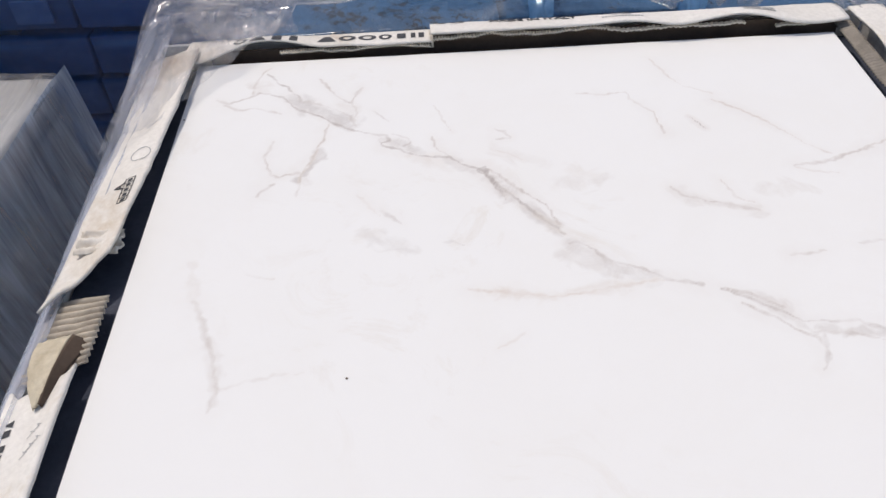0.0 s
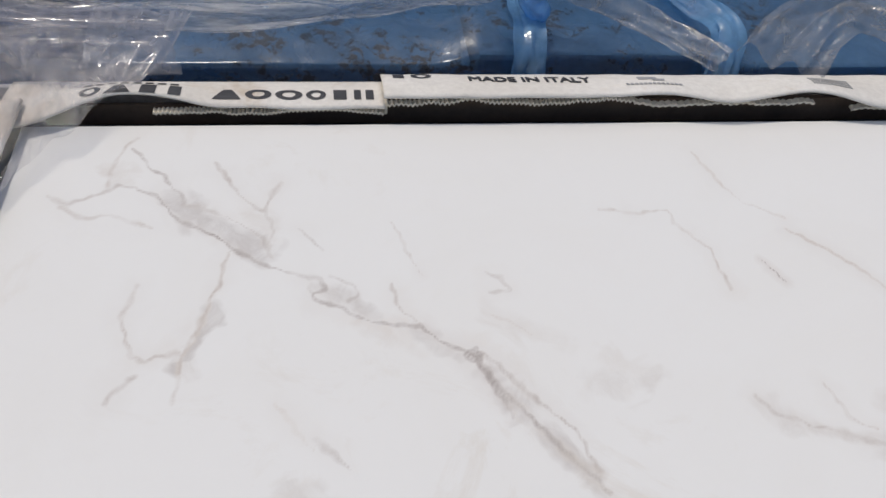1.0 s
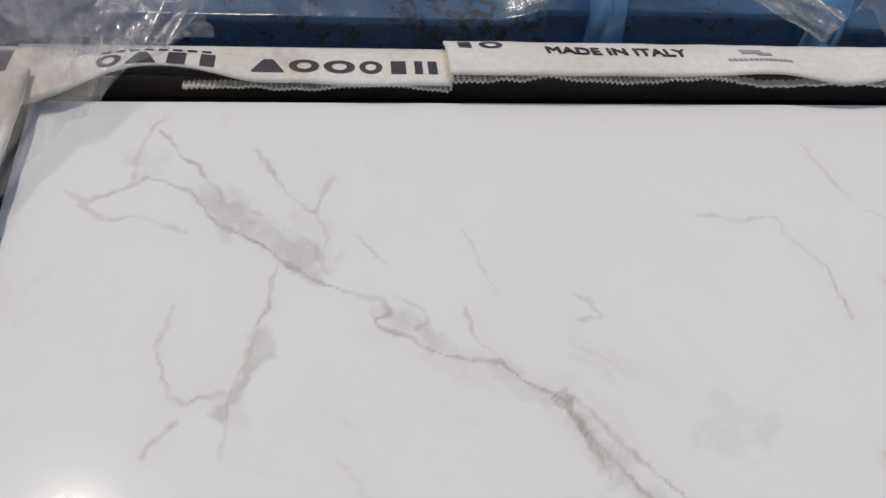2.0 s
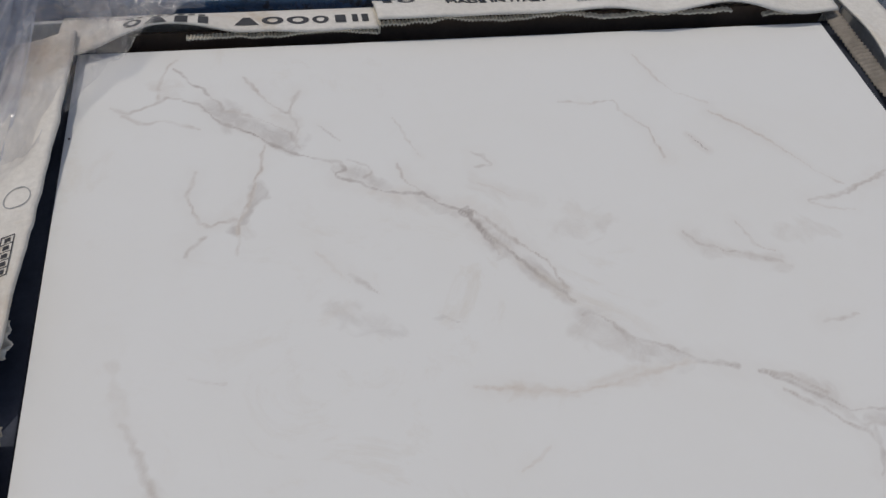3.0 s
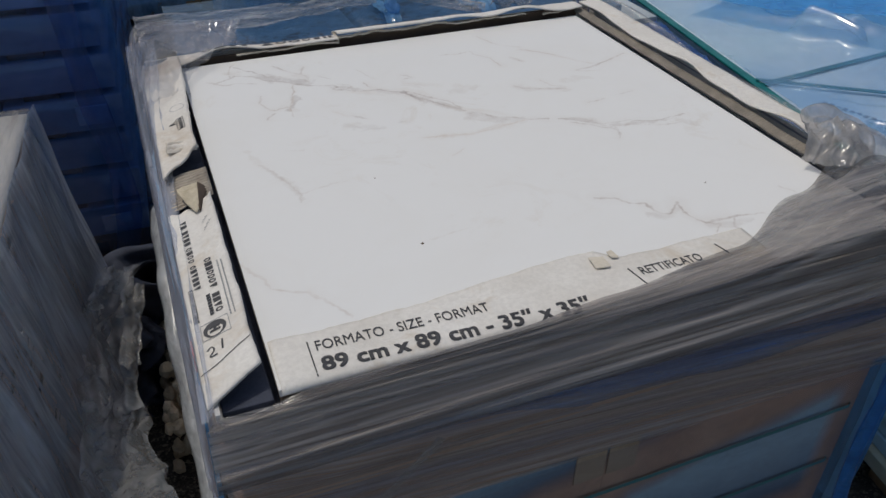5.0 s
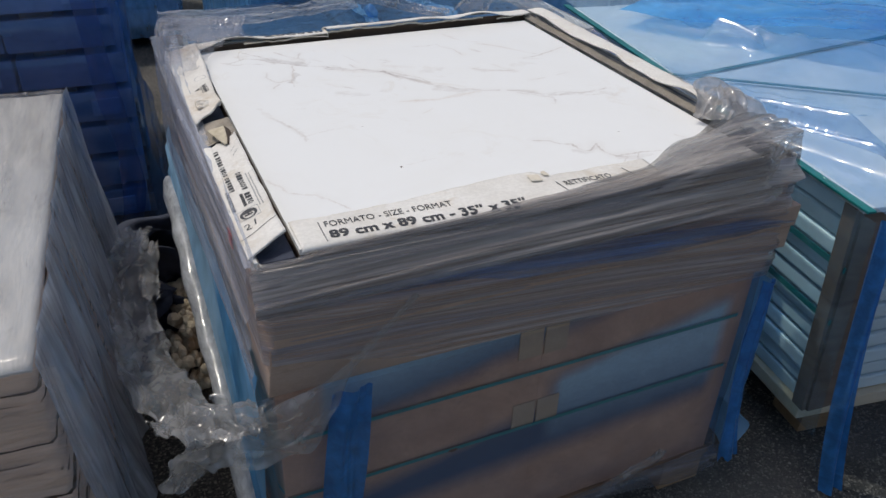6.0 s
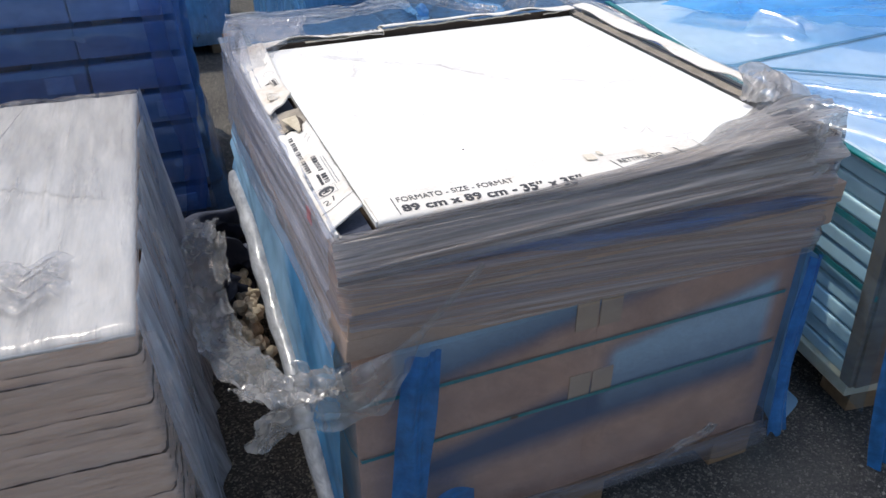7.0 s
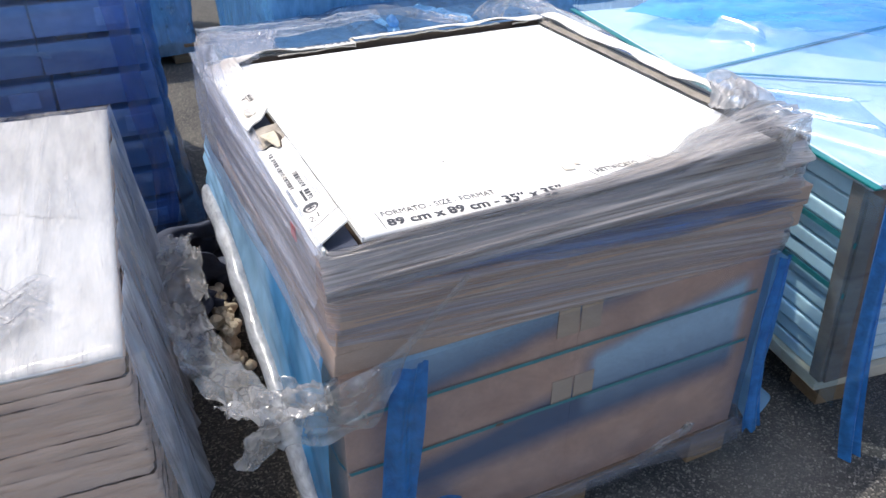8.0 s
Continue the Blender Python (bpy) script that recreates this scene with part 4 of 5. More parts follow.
    bars([(i * 0.003, j * 0.004, 0.0018, 0.0022) for i in range(14) for j in range(4)], pose(0.735, 0.875, 0.84, 0, 0, -3), br, INK_GREY, joined=True)


# ---- the stack below ----
def build_stack():
    rng = random.Random(12)
    # pallet
    pal = thing("wooden_pallet", "rough wooden pallet on blocks under the cartons", "pallet")
    for x in (-0.02, 0.40, 0.79):
        for y in (-0.01, 0.40, 0.80):
            part("foot_block", block(x, x + 0.105, y, y + 0.10, 0.002, 0.078, 0.003, 0.002, rng), WOOD, pal)
    for k in range(7):
        y = -0.014 + k * 0.1325
        part("deck_board", block(-0.022, 0.90, y, y + 0.105, 0.079, 0.098, 0.002, 0.002, rng), WOOD, pal)
    # two rows of printed cartons
    for z0, z1 in ((0.099, 0.332), (0.334, 0.565)):
        for x0, x1 in ((-0.018, 0.43842), (0.43858, 0.892)):
            c = thing("printed_carton", "kraft carton printed with a blue-grey panel under hazy film", "carton", group="cartons on the pallet")
            part("body", block(x0, x1, -0.008, 0.892, z0, z1, 0.0003), PRINTED, c)
            if z0 > 0.3:
                lx = x1 - 0.047 if x0 < 0.2 else x0 + 0.002
                for la, lb in ((0.503, 0.5635), (0.336, 0.398)):
                    part("label", block(lx, lx + 0.045, -0.0105, -0.0085, la, lb, 0.0005), CARD_LABEL, c, "beige paper label")
    z = 0.567
    for k in range(4):
        h = 0.0455
        part_of = thing("flat_carton", "flat kraft tile carton in the wrapped upper layers", "carton", group="flat cartons under the opened one")
        j = rng.uniform(-0.008, 0.008)
        reach = 0.024 if k in (1, 2) else 0.0
        part("body", block(-0.022 + j, 0.908 + j + reach, -0.012 - abs(j) - 0.3 * reach, 0.896, z, z + h, 0.003, 0.003, rng), CARD_KRAFT, part_of)
        z += h + 0.0015
    for zz in (0.468, 0.342):
        s = thing("strapping_band", "thin teal plastic strapping band round the cartons", "strap", group="straps round the cartons")
        def fn(u, v, zz=zz):
            p, way = around(-0.022, 0.896, -0.012, 0.896, 0.008, u)
            return Vector((p.x + way.x * 0.001, p.y + way.y * 0.001, zz - 0.004 + 0.008 * v))
        part("band", sheet(fn, 90, 1, closed=True), TEAL_DIM, s)


def build_wrap():
    """Stretch film round the upper layers and over the front right corner, with a loose rim behind."""
    w = thing("stretch_film", "loose clear stretch film drawn tight in folds round the stack", "plastic film")
    def ridges(z, p):
        t = z + 0.085 * p.x - 0.03 * n3(p.x * 1.1, p.y * 1.1)
        f = 0.005 * n3(p.x * 0.5 + 3, p.y * 0.5, t * 42) + 0.0035 * n3(p.x * 0.8, p.y * 0.8, t * 120) + 0.002 * n3(p.x * 1.2, p.y * 1.2, t * 260)
        lip = 0.014 * math.exp(-((z - 0.765) / 0.010) ** 2) + 0.008 * math.exp(-((z - 0.70) / 0.02) ** 2)
        return 0.007 + (f + lip) * (0.25 + 0.75 * ease(-0.02, 0.10, p.x))
    def band(u, v):
        p, way = around(-0.022, 0.914, -0.016, 0.905, 0.007, u)
        foot = 0.632 - 0.045 * ease(-0.02, 0.25, p.x) - 0.035 * max(0.0, p.x)
        z = foot + (0.797 - foot) * v
        o = ridges(z, p) - (0.012 * ((v - 0.86) / 0.14) ** 2 if v > 0.86 else 0.0)
        return Vector((p.x + way.x * o, p.y + way.y * o, z))
    part("wrapped_band", sheet(band, 400, 110, closed=True), FILM_FRONT, w, "smoky film in level creases", True)
    def fold(u, v):
        x = -0.03 + 0.945 * u
        z = 0.752 - 0.066 * u + (0.006 + 0.030 * ease(0.0, 0.5, u) * ease(1.02, 0.85, u)) * (v - 0.5) * (1 + 0.5 * n3(u * 5, 3))
        return Vector((x, -0.038 + 0.010 * n3(x * 3, z * 60) - 0.010 * math.exp(-((z - 0.70) / 0.02) ** 2), z))
    part("blue_fold", sheet(fold, 90, 8), FILM_FOLD, w, "blue film caught between the layers", True)
    # gathered film over the front edge and corner
    def blanket(u, v):
        x_in = -0.028 + 0.923 * u
        y_in = -0.007 + 0.014 * ease(0.28, 0.42, x_in) + 0.024 * ease(0.42, 0.60, x_in) + 0.072 * ease(0.60, 0.76, x_in) + 0.060 * ease(0.76, 0.90, x_in)
        inner = Vector((x_in, y_in, 0.8062 - 0.006 * (1 - ease(0.05, 0.3, x_in)) - 0.012 * (1 - ease(0.0, 0.07, x_in))))
        edge = Vector((-0.034 + 0.964 * u, -0.020 + 0.03 * ease(0.86, 1, u), 0.790 + 0.009 * ease(0.0, 0.15, u) + 0.006 * ease(0.4, 0.8, u)))
        outer = Vector((-0.036 + 0.986 * u, -0.050 + 0.05 * ease(0.86, 1, u), 0.738))
        p = inner.lerp(edge, v / 0.55) if v < 0.55 else edge.lerp(outer, (v - 0.55) / 0.45)
        rise = 0.034 * ease(0.60, 0.90, u) * math.sin(min(1, v / 0.75) * 3.1)
        fold = 0.006 * n3(u * 1.1, v * 7 + u * 1.5, 3.0) + 0.0035 * n3(u * 1.6, v * 19 + u * 3, 7.0) + 0.0018 * n3(u * 2.5, v * 44 + u * 5, 9.0)
        k = ease(0, 0.25, v)
        return p + Vector((0, -0.6 * abs(fold) * k, rise + abs(fold) * 1.3 * k))
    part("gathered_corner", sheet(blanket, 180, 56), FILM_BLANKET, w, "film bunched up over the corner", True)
    part("bunched_knot", rag([(0.845, 0.13, 0.818), (0.875, 0.155, 0.842), (0.90, 0.20, 0.845), (0.925, 0.17, 0.825), (0.945, 0.08, 0.79)], 0.085, 5.0, 4, 0.40, 60, 30), FILM_KNOT, w, "crumpled shiny knot of film", True)
    # left side: film drawn down from the flap
    def left(u, v):
        y = -0.012 + 0.975 * u
        hump = 0.028 * ease(0.72, 0.97, y)
        inner = Vector((-0.012 - 0.012 * (1 - ease(0.1, 0.5, y)) + 0.018 * ease(0.6, 0.95, y), y, 0.808 + hump))
        mid = Vector((-0.037 - 0.006 * ease(0.0, 0.6, y), y + 0.004, 0.786 + hump * 0.8))
        low = Vector((-0.046 - 0.008 * math.sin(u * 3), y + 0.01, 0.575 + 0.02 * math.sin(u * 5)))
        p = inner.lerp(mid, v / 0.3) if v < 0.3 else mid.lerp(low, (v - 0.3) / 0.7)
        f = 0.007 * n3(u * 2.2, v * 11, 1.0) + 0.003 * n3(u * 4, v * 26, 4.0)
        return p + Vector((-f, 0, f * (1.2 - v)))
    part("side_sheet", sheet(left, 110, 70), FILM_LONG, w, "milky film drawn along the side", True)
    # peak at the back left corner and the loose rim along the back
    def peak(u, v):
        a = along([(-0.040, 0.80, 0.80), (-0.036, 0.92, 0.835), (-0.012, 0.952, 0.858), (0.05, 0.957, 0.848), (0.14, 0.955, 0.842)], u)
        b = along([(-0.03, 0.74, 0.808), (-0.012, 0.85, 0.812), (0.012, 0.895, 0.812), (0.07, 0.905, 0.812), (0.16, 0.915, 0.805)], u)
        f = 0.006 * n3(u * 4, v * 8, 2.0) + 0.003 * n3(u * 7, v * 22, 6.0)
        return a.lerp(b, v) + Vector((f, -f * 0.5, f + 0.008 * math.sin(v * 3.1)))
    part("peak", sheet(peak, 60, 24), FILM_CLEAR, w, "film peaked over the corner", True)
    def fan(u, v):
        a = along([(0.0, 0.945, 0.852), (0.08, 0.955, 0.845), (0.17, 0.957, 0.842)], u)
        b = Vector((0.045 + 0.075 * u, 0.890 - 0.012 * u, 0.8145))
        f = 0.006 * n3(u * 22, v * 2, 9.0) + 0.003 * n3(u * 50, v * 3, 3.0)
        return a.lerp(b, v) + Vector((0, 0, f - 0.010 * math.sin(v * 3.14)))
    part("fan_of_folds", sheet(fan, 60, 16), FILM_CLEAR, w, "", True)
    def veil(u, v):
        a = along([(-0.034, 0.66, 0.812), (-0.024, 0.78, 0.828), (0.0, 0.90, 0.842), (0.05, 0.94, 0.846)], u)
        b = along([(0.018, 0.70, 0.8185), (0.050, 0.775, 0.812), (0.092, 0.838, 0.822), (0.150, 0.888, 0.832)], u)
        f = 0.004 * n3(u * 4 + v * 9, v * 3, 5.0) + 0.003 * n3(u * 9 + v * 24, v * 5, 8.0)
        b = b + Vector((0.010 * n3(u * 7, 3), -0.012 * n3(u * 9, 6), 0))
        return a.lerp(b, v) + Vector((0.3 * f, -0.3 * f, f + 0.006 * math.sin(v * 3.1)))
    part("corner_veil", sheet(veil, 70, 40), FILM_VEIL, w, "sheer film drawn over the flap corner", True)
    rim = [(-0.02, 0.95, 0.850), (0.10, 0.962, 0.842), (0.25, 0.975, 0.836), (0.36, 1.00, 0.836), (0.46, 1.03, 0.832)]
    part("rim", rag(rim, lambda u: 0.050 - 0.020 * u, 3.0, 6, 0.4, 120, 20, Vector((0, -0.6, 0.8))), FILM_RIM, w, "twisted shiny film rim", True)
    rim2 = [(0.44, 1.04, 0.842), (0.52, 1.035, 0.830), (0.585, 1.015, 0.816), (0.63, 0.98, 0.811), (0.668, 0.925, 0.814)]
    part("rim", rag(rim2, 0.030, 8.0, 6, 0.5, 80, 18, Vector((0, -0.6, 0.8))), FILM_SCRAP, w, "twisted shiny film rim", True)
    rim3 = [(0.725, 0.922, 0.814), (0.765, 0.965, 0.826), (0.82, 0.985, 0.836), (0.866, 0.965, 0.838), (0.89, 0.91, 0.825), (0.93, 0.80, 0.808), (0.945, 0.62, 0.79), (0.94, 0.40, 0.79), (0.935, 0.22, 0.80)]
    part("rim", rag(rim3, lambda u: 0.085 - 0.05 * u, 11.0, 7, 0.4, 140, 24, Vector((-0.3, -0.3, 0.9))), FILM_SCRAP, w, "twisted shiny film rim", True)
    def slack(u, v):
        y = 0.20 + 0.78 * u
        x = 0.925 + (0.11 + 0.12 * u) * v
        z = 0.786 - 0.19 * v + 0.115 * v * v + 0.010 * n3(u * 9, v * 4, 5) + 0.005 * n3(u * 24, v * 10, 2) + 0.004 * n3(u * 50, v * 20, 8)
        return Vector((x, y, z))
    part("slack_sheet", sheet(slack, 110, 40), FILM_SLACK, w, "blue crumpled film sagging beside the flap", True)
    # thin wrap over the printed cartons
    def low(u, z, p):
        return 0.008 + 0.004 * n3(p.x * 4, p.y * 4, z * 5) + 0.003 * n3(p.x * 12 + z * 6, p.y * 12, z * 12) + 0.012 * ease(0.16, 0.08, z)
    # flat dark discs laid over the film stand in for shade inside its tears
    for x, z, r, sq in ((0.724, 0.172, 0.012, 0.6), (0.262, 0.372, 0.009, 0.4), (0.30, 0.118, 0.020, 0.6)):
        def hole_shade(u, v, x=x, z=z, r=r, sq=sq):
            q = 2 * math.pi * u
            k = r * v * (1 + 0.4 * n3(math.cos(q) * 2, math.sin(q) * 2, x * 30))
            return Vector((x + k * math.cos(q), -0.0405, z + k * sq * math.sin(q)))
        part("tear", sheet(hole_shade, 18, 2, closed=True), CARD_INNER_SHADE, w, "dark disc standing for the shade inside a film tear")
    part("hem_crumple", rag([(0.60, -0.042, 0.125), (0.66, -0.044, 0.15), (0.72, -0.046, 0.165), (0.735, -0.044, 0.185)], 0.03, 21.0, 6, 0.35, 40, 14, Vector((0, -1, 0))), FILM_SCRAP, w, "", True)
    part("hem", rag([(0.02, -0.043, 0.150), (0.20, -0.046, 0.128), (0.40, -0.044, 0.118), (0.62, -0.047, 0.122), (0.80, -0.044, 0.104), (0.90, -0.042, 0.100)], lambda u: 0.055 + 0.018 * math.sin(u * 9), 31.0, 5, 0.16, 160, 18, Vector((0, -1, 0.1))), FILM_HEM, w, "gathered lower hem of the film", True)
    part("lower_wrap", wrap(-0.024, 0.898, -0.016, 0.898, 0.076, 0.568, 0.01, 300, 60, low), FILM_HAZE, w, "thin hazy film over the cartons", True)


def build_blue_film():
    b = thing("blue_film_sheet", "torn blue plastic film hanging round the carton corners", "plastic film")
    def strip(x0a, x0b, x1a, x1b, zt, zb, y, seed, flare=0.0):
        def fn(u, v):
            xa, xb = x0a + (x1a - x0a) * v, x0b + (x1b - x0b) * v
            x = xa + (xb - xa) * u
            z = zt + (zb - zt) * v
            f = 0.006 * math.sin(u * 9 + n3(v * 2, seed) * 3) + 0.004 * n3(u * 8, v * 4, seed)
            return Vector((x + flare * 0.05 * v ** 4, y - 0.006 + f - flare * 0.06 * v ** 5, z + 0.01 * n3(u * 6, seed, 1) * v))
        return sheet(fn, 26, 50)
    part("corner_strip", strip(0.056, 0.118, 0.000, 0.075, 0.582, 0.10, -0.050, 1.0), FILM_BLUE_DEEP, b, "deep blue strip of film", True)
    part("corner_strip", strip(0.880, 0.914, 0.870, 0.925, 0.560, 0.105, -0.038, 4.0, 0.30), FILM_BLUE_DEEP, b, "deep blue strip of film flaring at its foot", True)
    def rightwrap(u, v):
        y = -0.03 + 0.20 * u
        return Vector((0.924 + 0.02 * v ** 2 + 0.006 * n3(u * 6, v * 8, 2) + 0.05 * math.exp(-((v - 0.86) / 0.09) ** 2) * (1 - 0.6 * u), y, 0.545 - 0.47 * v + 0.05 * u * v))
    part("corner_strip", sheet(rightwrap, 20, 40), FILM_SKY, b, "", True)
    def hem(y):
        return 0.085 + 0.21 * ease(-0.05, 0.42, y) + 0.130 * ease(0.34, 0.74, y)
    def leftside(u, v):
        y = 0.0 + 0.985 * u
        z = 0.60 - (0.60 - hem(y)) * v
        f = 0.010 * n3(u * 4 + v * 4, v * 2.0, 3.0) + 0.005 * n3(u * 11 + v * 9, v * 3, 5.0)
        return Vector((-0.038 - 0.016 * v - f - 0.006 * math.sin(v * 3.1) * ease(0.1, 0.9, u), y + 0.012 * v * u, z))
    part("side_curtain", sheet(leftside, 110, 60), FILM_SKY, b, "light blue film curtain along the side", True)
    def ruffle(u, v):
        x = 0.10 + 0.085 * u
        return Vector((x, -0.045 + 0.012 * math.sin(u * 12) * v, 0.225 + 0.02 * math.sin(u * 3.1) - 0.10 * v))
    part("ruffle", sheet(ruffle, 30, 10), FILM_BLUE_DEEP, b, "", True)
    e = thing("film_edge", "pale rolled edge of film along the stack", "plastic film")
    def batten(u, v):
        y = 0.97 - 0.98 * u
        p = Vector((-0.058 - 0.006 * math.sin(u * 3.1), y, hem(y) + 0.008))
        r = 0.026 + 0.006 * n3(u * 9, 3.0)
        q = 2 * math.pi * v
        return p + Vector((r * 0.75 * math.cos(q) + 0.004 * n3(u * 14, v * 3, 2.0), 0.004 * n3(u * 20, v * 2), r * 1.25 * math.sin(q)))
    part("roll", sheet(batten, 60, 10), FILM_MILK, e, "", True)
    rp = block(-0.0345, -0.0325, 0.110, 0.135, 0.752, 0.776, 0.0005)
    tagged(new("red_sticker", mesh_of("red_sticker", rp, RED_PRINT)), "small red print seen through the side film", "sticker")


def build_scrap():
    """Torn film, rubble and a dark sheet in the alley beside the stack."""
    s = thing("film_scrap", "torn crumpled clear film dangling beside the stack", "plastic film")
    part("twist", rag([(0.19, -0.046, 0.72), (0.12, -0.05, 0.655), (0.06, -0.055, 0.60), (0.00, -0.06, 0.55), (-0.055, -0.03, 0.515), (-0.10, 0.02, 0.50)], lambda u: 0.012 + 0.115 * ease(0.25, 0.75, u), 2.0, 4, 0.22, 80, 26, Vector((0.3, -1, 0.2))), FILM_RAG, s, "", True)
    part("crumple", rag([(-0.04, -0.03, 0.545), (-0.09, 0.02, 0.515), (-0.13, 0.07, 0.48), (-0.155, 0.15, 0.44)], 0.10, 6.0, 5, 0.5, 60, 30), FILM_RAG, s, "", True)
    part("tail", rag([(-0.10, -0.005, 0.53), (-0.125, -0.01, 0.49), (-0.155, 0.0, 0.46), (-0.185, 0.0, 0.42)], lambda u: 0.092 - 0.062 * u * u, 13.0, 3, 0.30, 50, 20, Vector((0.2, -1, 0.1))), FILM_RAG, s, "", True)
    part("tail", rag([(-0.13, 0.10, 0.45), (-0.165, 0.25, 0.40), (-0.185, 0.40, 0.36), (-0.19, 0.55, 0.33)], lambda u: 0.13 - 0.02 * u, 29.0, 4, 0.30, 70, 24, Vector((0.3, -0.4, 0.9))), FILM_RAG, s, "", True)
    part("tail", rag([(-0.19, 0.50, 0.34), (-0.205, 0.66, 0.34), (-0.19, 0.80, 0.36), (-0.15, 0.92, 0.36)], lambda u: 0.10 - 0.03 * u, 17.0, 4, 0.45, 70, 24), FILM_RAG, s, "", True)
    part("crinkle", rag([(-0.155, 0.58, 0.38), (-0.15, 0.66, 0.37), (-0.14, 0.76, 0.36), (-0.13, 0.86, 0.35)], 0.035, 23.0, 6, 0.8, 60, 14), FILM_SCRAP, s, "shiny crinkled strip of film", True)
    rb = thing("broken_board", "crumbled beige board rubble lying on the asphalt", "rubble")
    rng = random.Random(8)
    for k in range(120):
        bm = bmesh.new()
        bmesh.ops.create_icosphere(bm, subdivisions=2, radius=1)
        sx, sy, sz = rng.uniform(0.007, 0.018), rng.uniform(0.008, 0.022), rng.uniform(0.007, 0.018)
        py = 0.62 + 0.36 * rng.random()
        px, pz = -0.095 + rng.uniform(-0.035, 0.03), (0.02, 0.06, 0.10, 0.14)[k % 4] + 0.02 * rng.random()
        for v in bm.verts:
            f = 1 + 0.35 * n3(v.co.x * 1.3 + k * 3, v.co.y * 1.3, v.co.z * 1.3) + 0.22 * n3(v.co.x * 4 + k, v.co.y * 4, v.co.z * 4)
            v.co = Vector((px + v.co.x * sx * f, py + v.co.y * sy * f, max(0.0, pz + v.co.z * sz * f)))
        part("lump", bm, RUBBLE, rb)
    d = thing("dark_sheet", "crumpled dark blue plastic sheet on the ground", "plastic sheet")
    part("fold", rag([(-0.20, 1.00, 0.05), (-0.16, 1.02, 0.13), (-0.10, 1.04, 0.19), (-0.04, 1.06, 0.16), (-0.01, 1.08, 0.06)], 0.26, 4.0, 7, 0.9, 80, 40, Vector((0.4, -0.6, 0.7))), DARK_PLASTIC, d, "", True)
    part("fold", rag([(-0.22, 0.80, 0.05), (-0.20, 0.86, 0.16), (-0.15, 0.92, 0.22), (-0.09, 0.96, 0.10)], 0.20, 9.0, 7, 0.9, 80, 40, Vector((0.4, -0.6, 0.7))), DARK_PLASTIC, d, "", True)


# ---- the pallet beside it, in kraft and milky film ----
def build_left_pallet():
    m = pose(-0.314, 0.045, 0, 0, 0, -3.6)
    rng = random.Random(21)
    pal = thing("wooden_pallet", "rough wooden pallet under a stack of grey cartons", "pallet", m)
    for x in (-0.88, -0.5, -0.12):
        for y in (0.02, 0.46, 0.9):
            part("foot_block", block(x, x + 0.1, y, y + 0.1, 0.002, 0.078, 0.003, 0.002, rng), WOOD, pal)
    for k in range(7):
        part("deck_board", block(-0.90, 0.0, 0.01 + k * 0.145, 0.12 + k * 0.145, 0.079, 0.098, 0.002, 0.002, rng), WOOD, pal)
    z = 0.099
    while z < 0.665:
        h = rng.uniform(0.013, 0.024)
        shift = rng.uniform(-0.004, 0.003)
        h = min(h, 0.673 - z)
        c = thing("flat_carton", "flat greyed kraft carton with a ragged front edge", "carton", m, "cartons on the side pallet")
        def fn(u, v, z=z, h=h, s=rng.random() * 90, shift=shift):
            p, way = around(-0.90 + shift, shift, -shift, 1.0, 0.004, u)
            a = v * math.pi
            o = 0.0008 * math.sin(a) + 0.0025 * n3(p.x * 7, p.y * 7, s) + 0.003 * n3(p.x * 26, p.y * 26, s + v) + 0.0025 * n3(p.x * 90, p.y * 90, s + 2 * v)
            return Vector((p.x + way.x * o, p.y + way.y * o, z + h * (1.10 * v - 0.05) + 0.004 * n3(p.x * 3, p.y * 3, 40) + 0.0008 * n3(p.x * 9, p.y * 9, s + 40) + 0.0022 * n3(p.x * 8, p.y * 8, 41)))
        part("body", sheet(fn, 260, 4, closed=True), CARD_GREY, c, "", True)
        z += h - 0.0006
    def top(u, v):
        x, y = -0.905 + 0.905 * u, -0.004 + 1.01 * v
        r = max(abs(u - 0.5), abs(v - 0.5)) * 2
        return Vector((x, y, 0.678 - 0.004 * ease(0.975, 1.0, r) + 0.003 * n3(x * 6, y * 2) + 0.002 * n3(x * 20, y * 5, 2)))
    t = thing("cover_sheet", "off-white cardboard cover sheet creased under film", "cardboard", m)
    part("sheet", sheet(top, 70, 70, 0.006), CARD_TOP, t, "", True)
    w = thing("stretch_film", "milky stretch film hanging in folds round grey cartons", "plastic film", m)
    def cover(u, v):
        x, y = -0.90 + 0.905 * u, -0.004 + 1.02 * v
        g = -0.010 * ease(0.99, 1.0, max(abs(u - 0.5), abs(v - 0.5)) * 2) + 0.010 * abs(n3(x * 7 + y * 1.2, y * 0.8, 3)) + 0.0035 * n3(x * 30, y * 6, 5)
        g += 0.004 * n3(x * 38, y * 38, 7) * ease(0.30, 0.12, y)
        for xa, ya, xb, yb, hh in ((-0.40, 0.02, -0.24, 0.95, 0.011), (-0.15, 0.30, -0.17, 0.99, 0.008), (-0.21, 0.40, -0.22, 0.80, 0.006), (-0.62, 0.2, -0.45, 0.99, 0.010), (-0.30, 0.55, -0.05, 0.40, 0.006)):
            k = ((x - xa) * (xb - xa) + (y - ya) * (yb - ya)) / ((xb - xa) ** 2 + (yb - ya) ** 2)
            off = ((x - xa) * (yb - ya) - (y - ya) * (xb - xa)) / math.hypot(xb - xa, yb - ya) + 0.012 * n3(y * 5, xa * 9)
            g += hh * math.exp(-(off / 0.0045) ** 2) * ease(-0.05, 0.1, k) * ease(1.05, 0.9, k)
        return Vector((x, y, 0.684 + g))
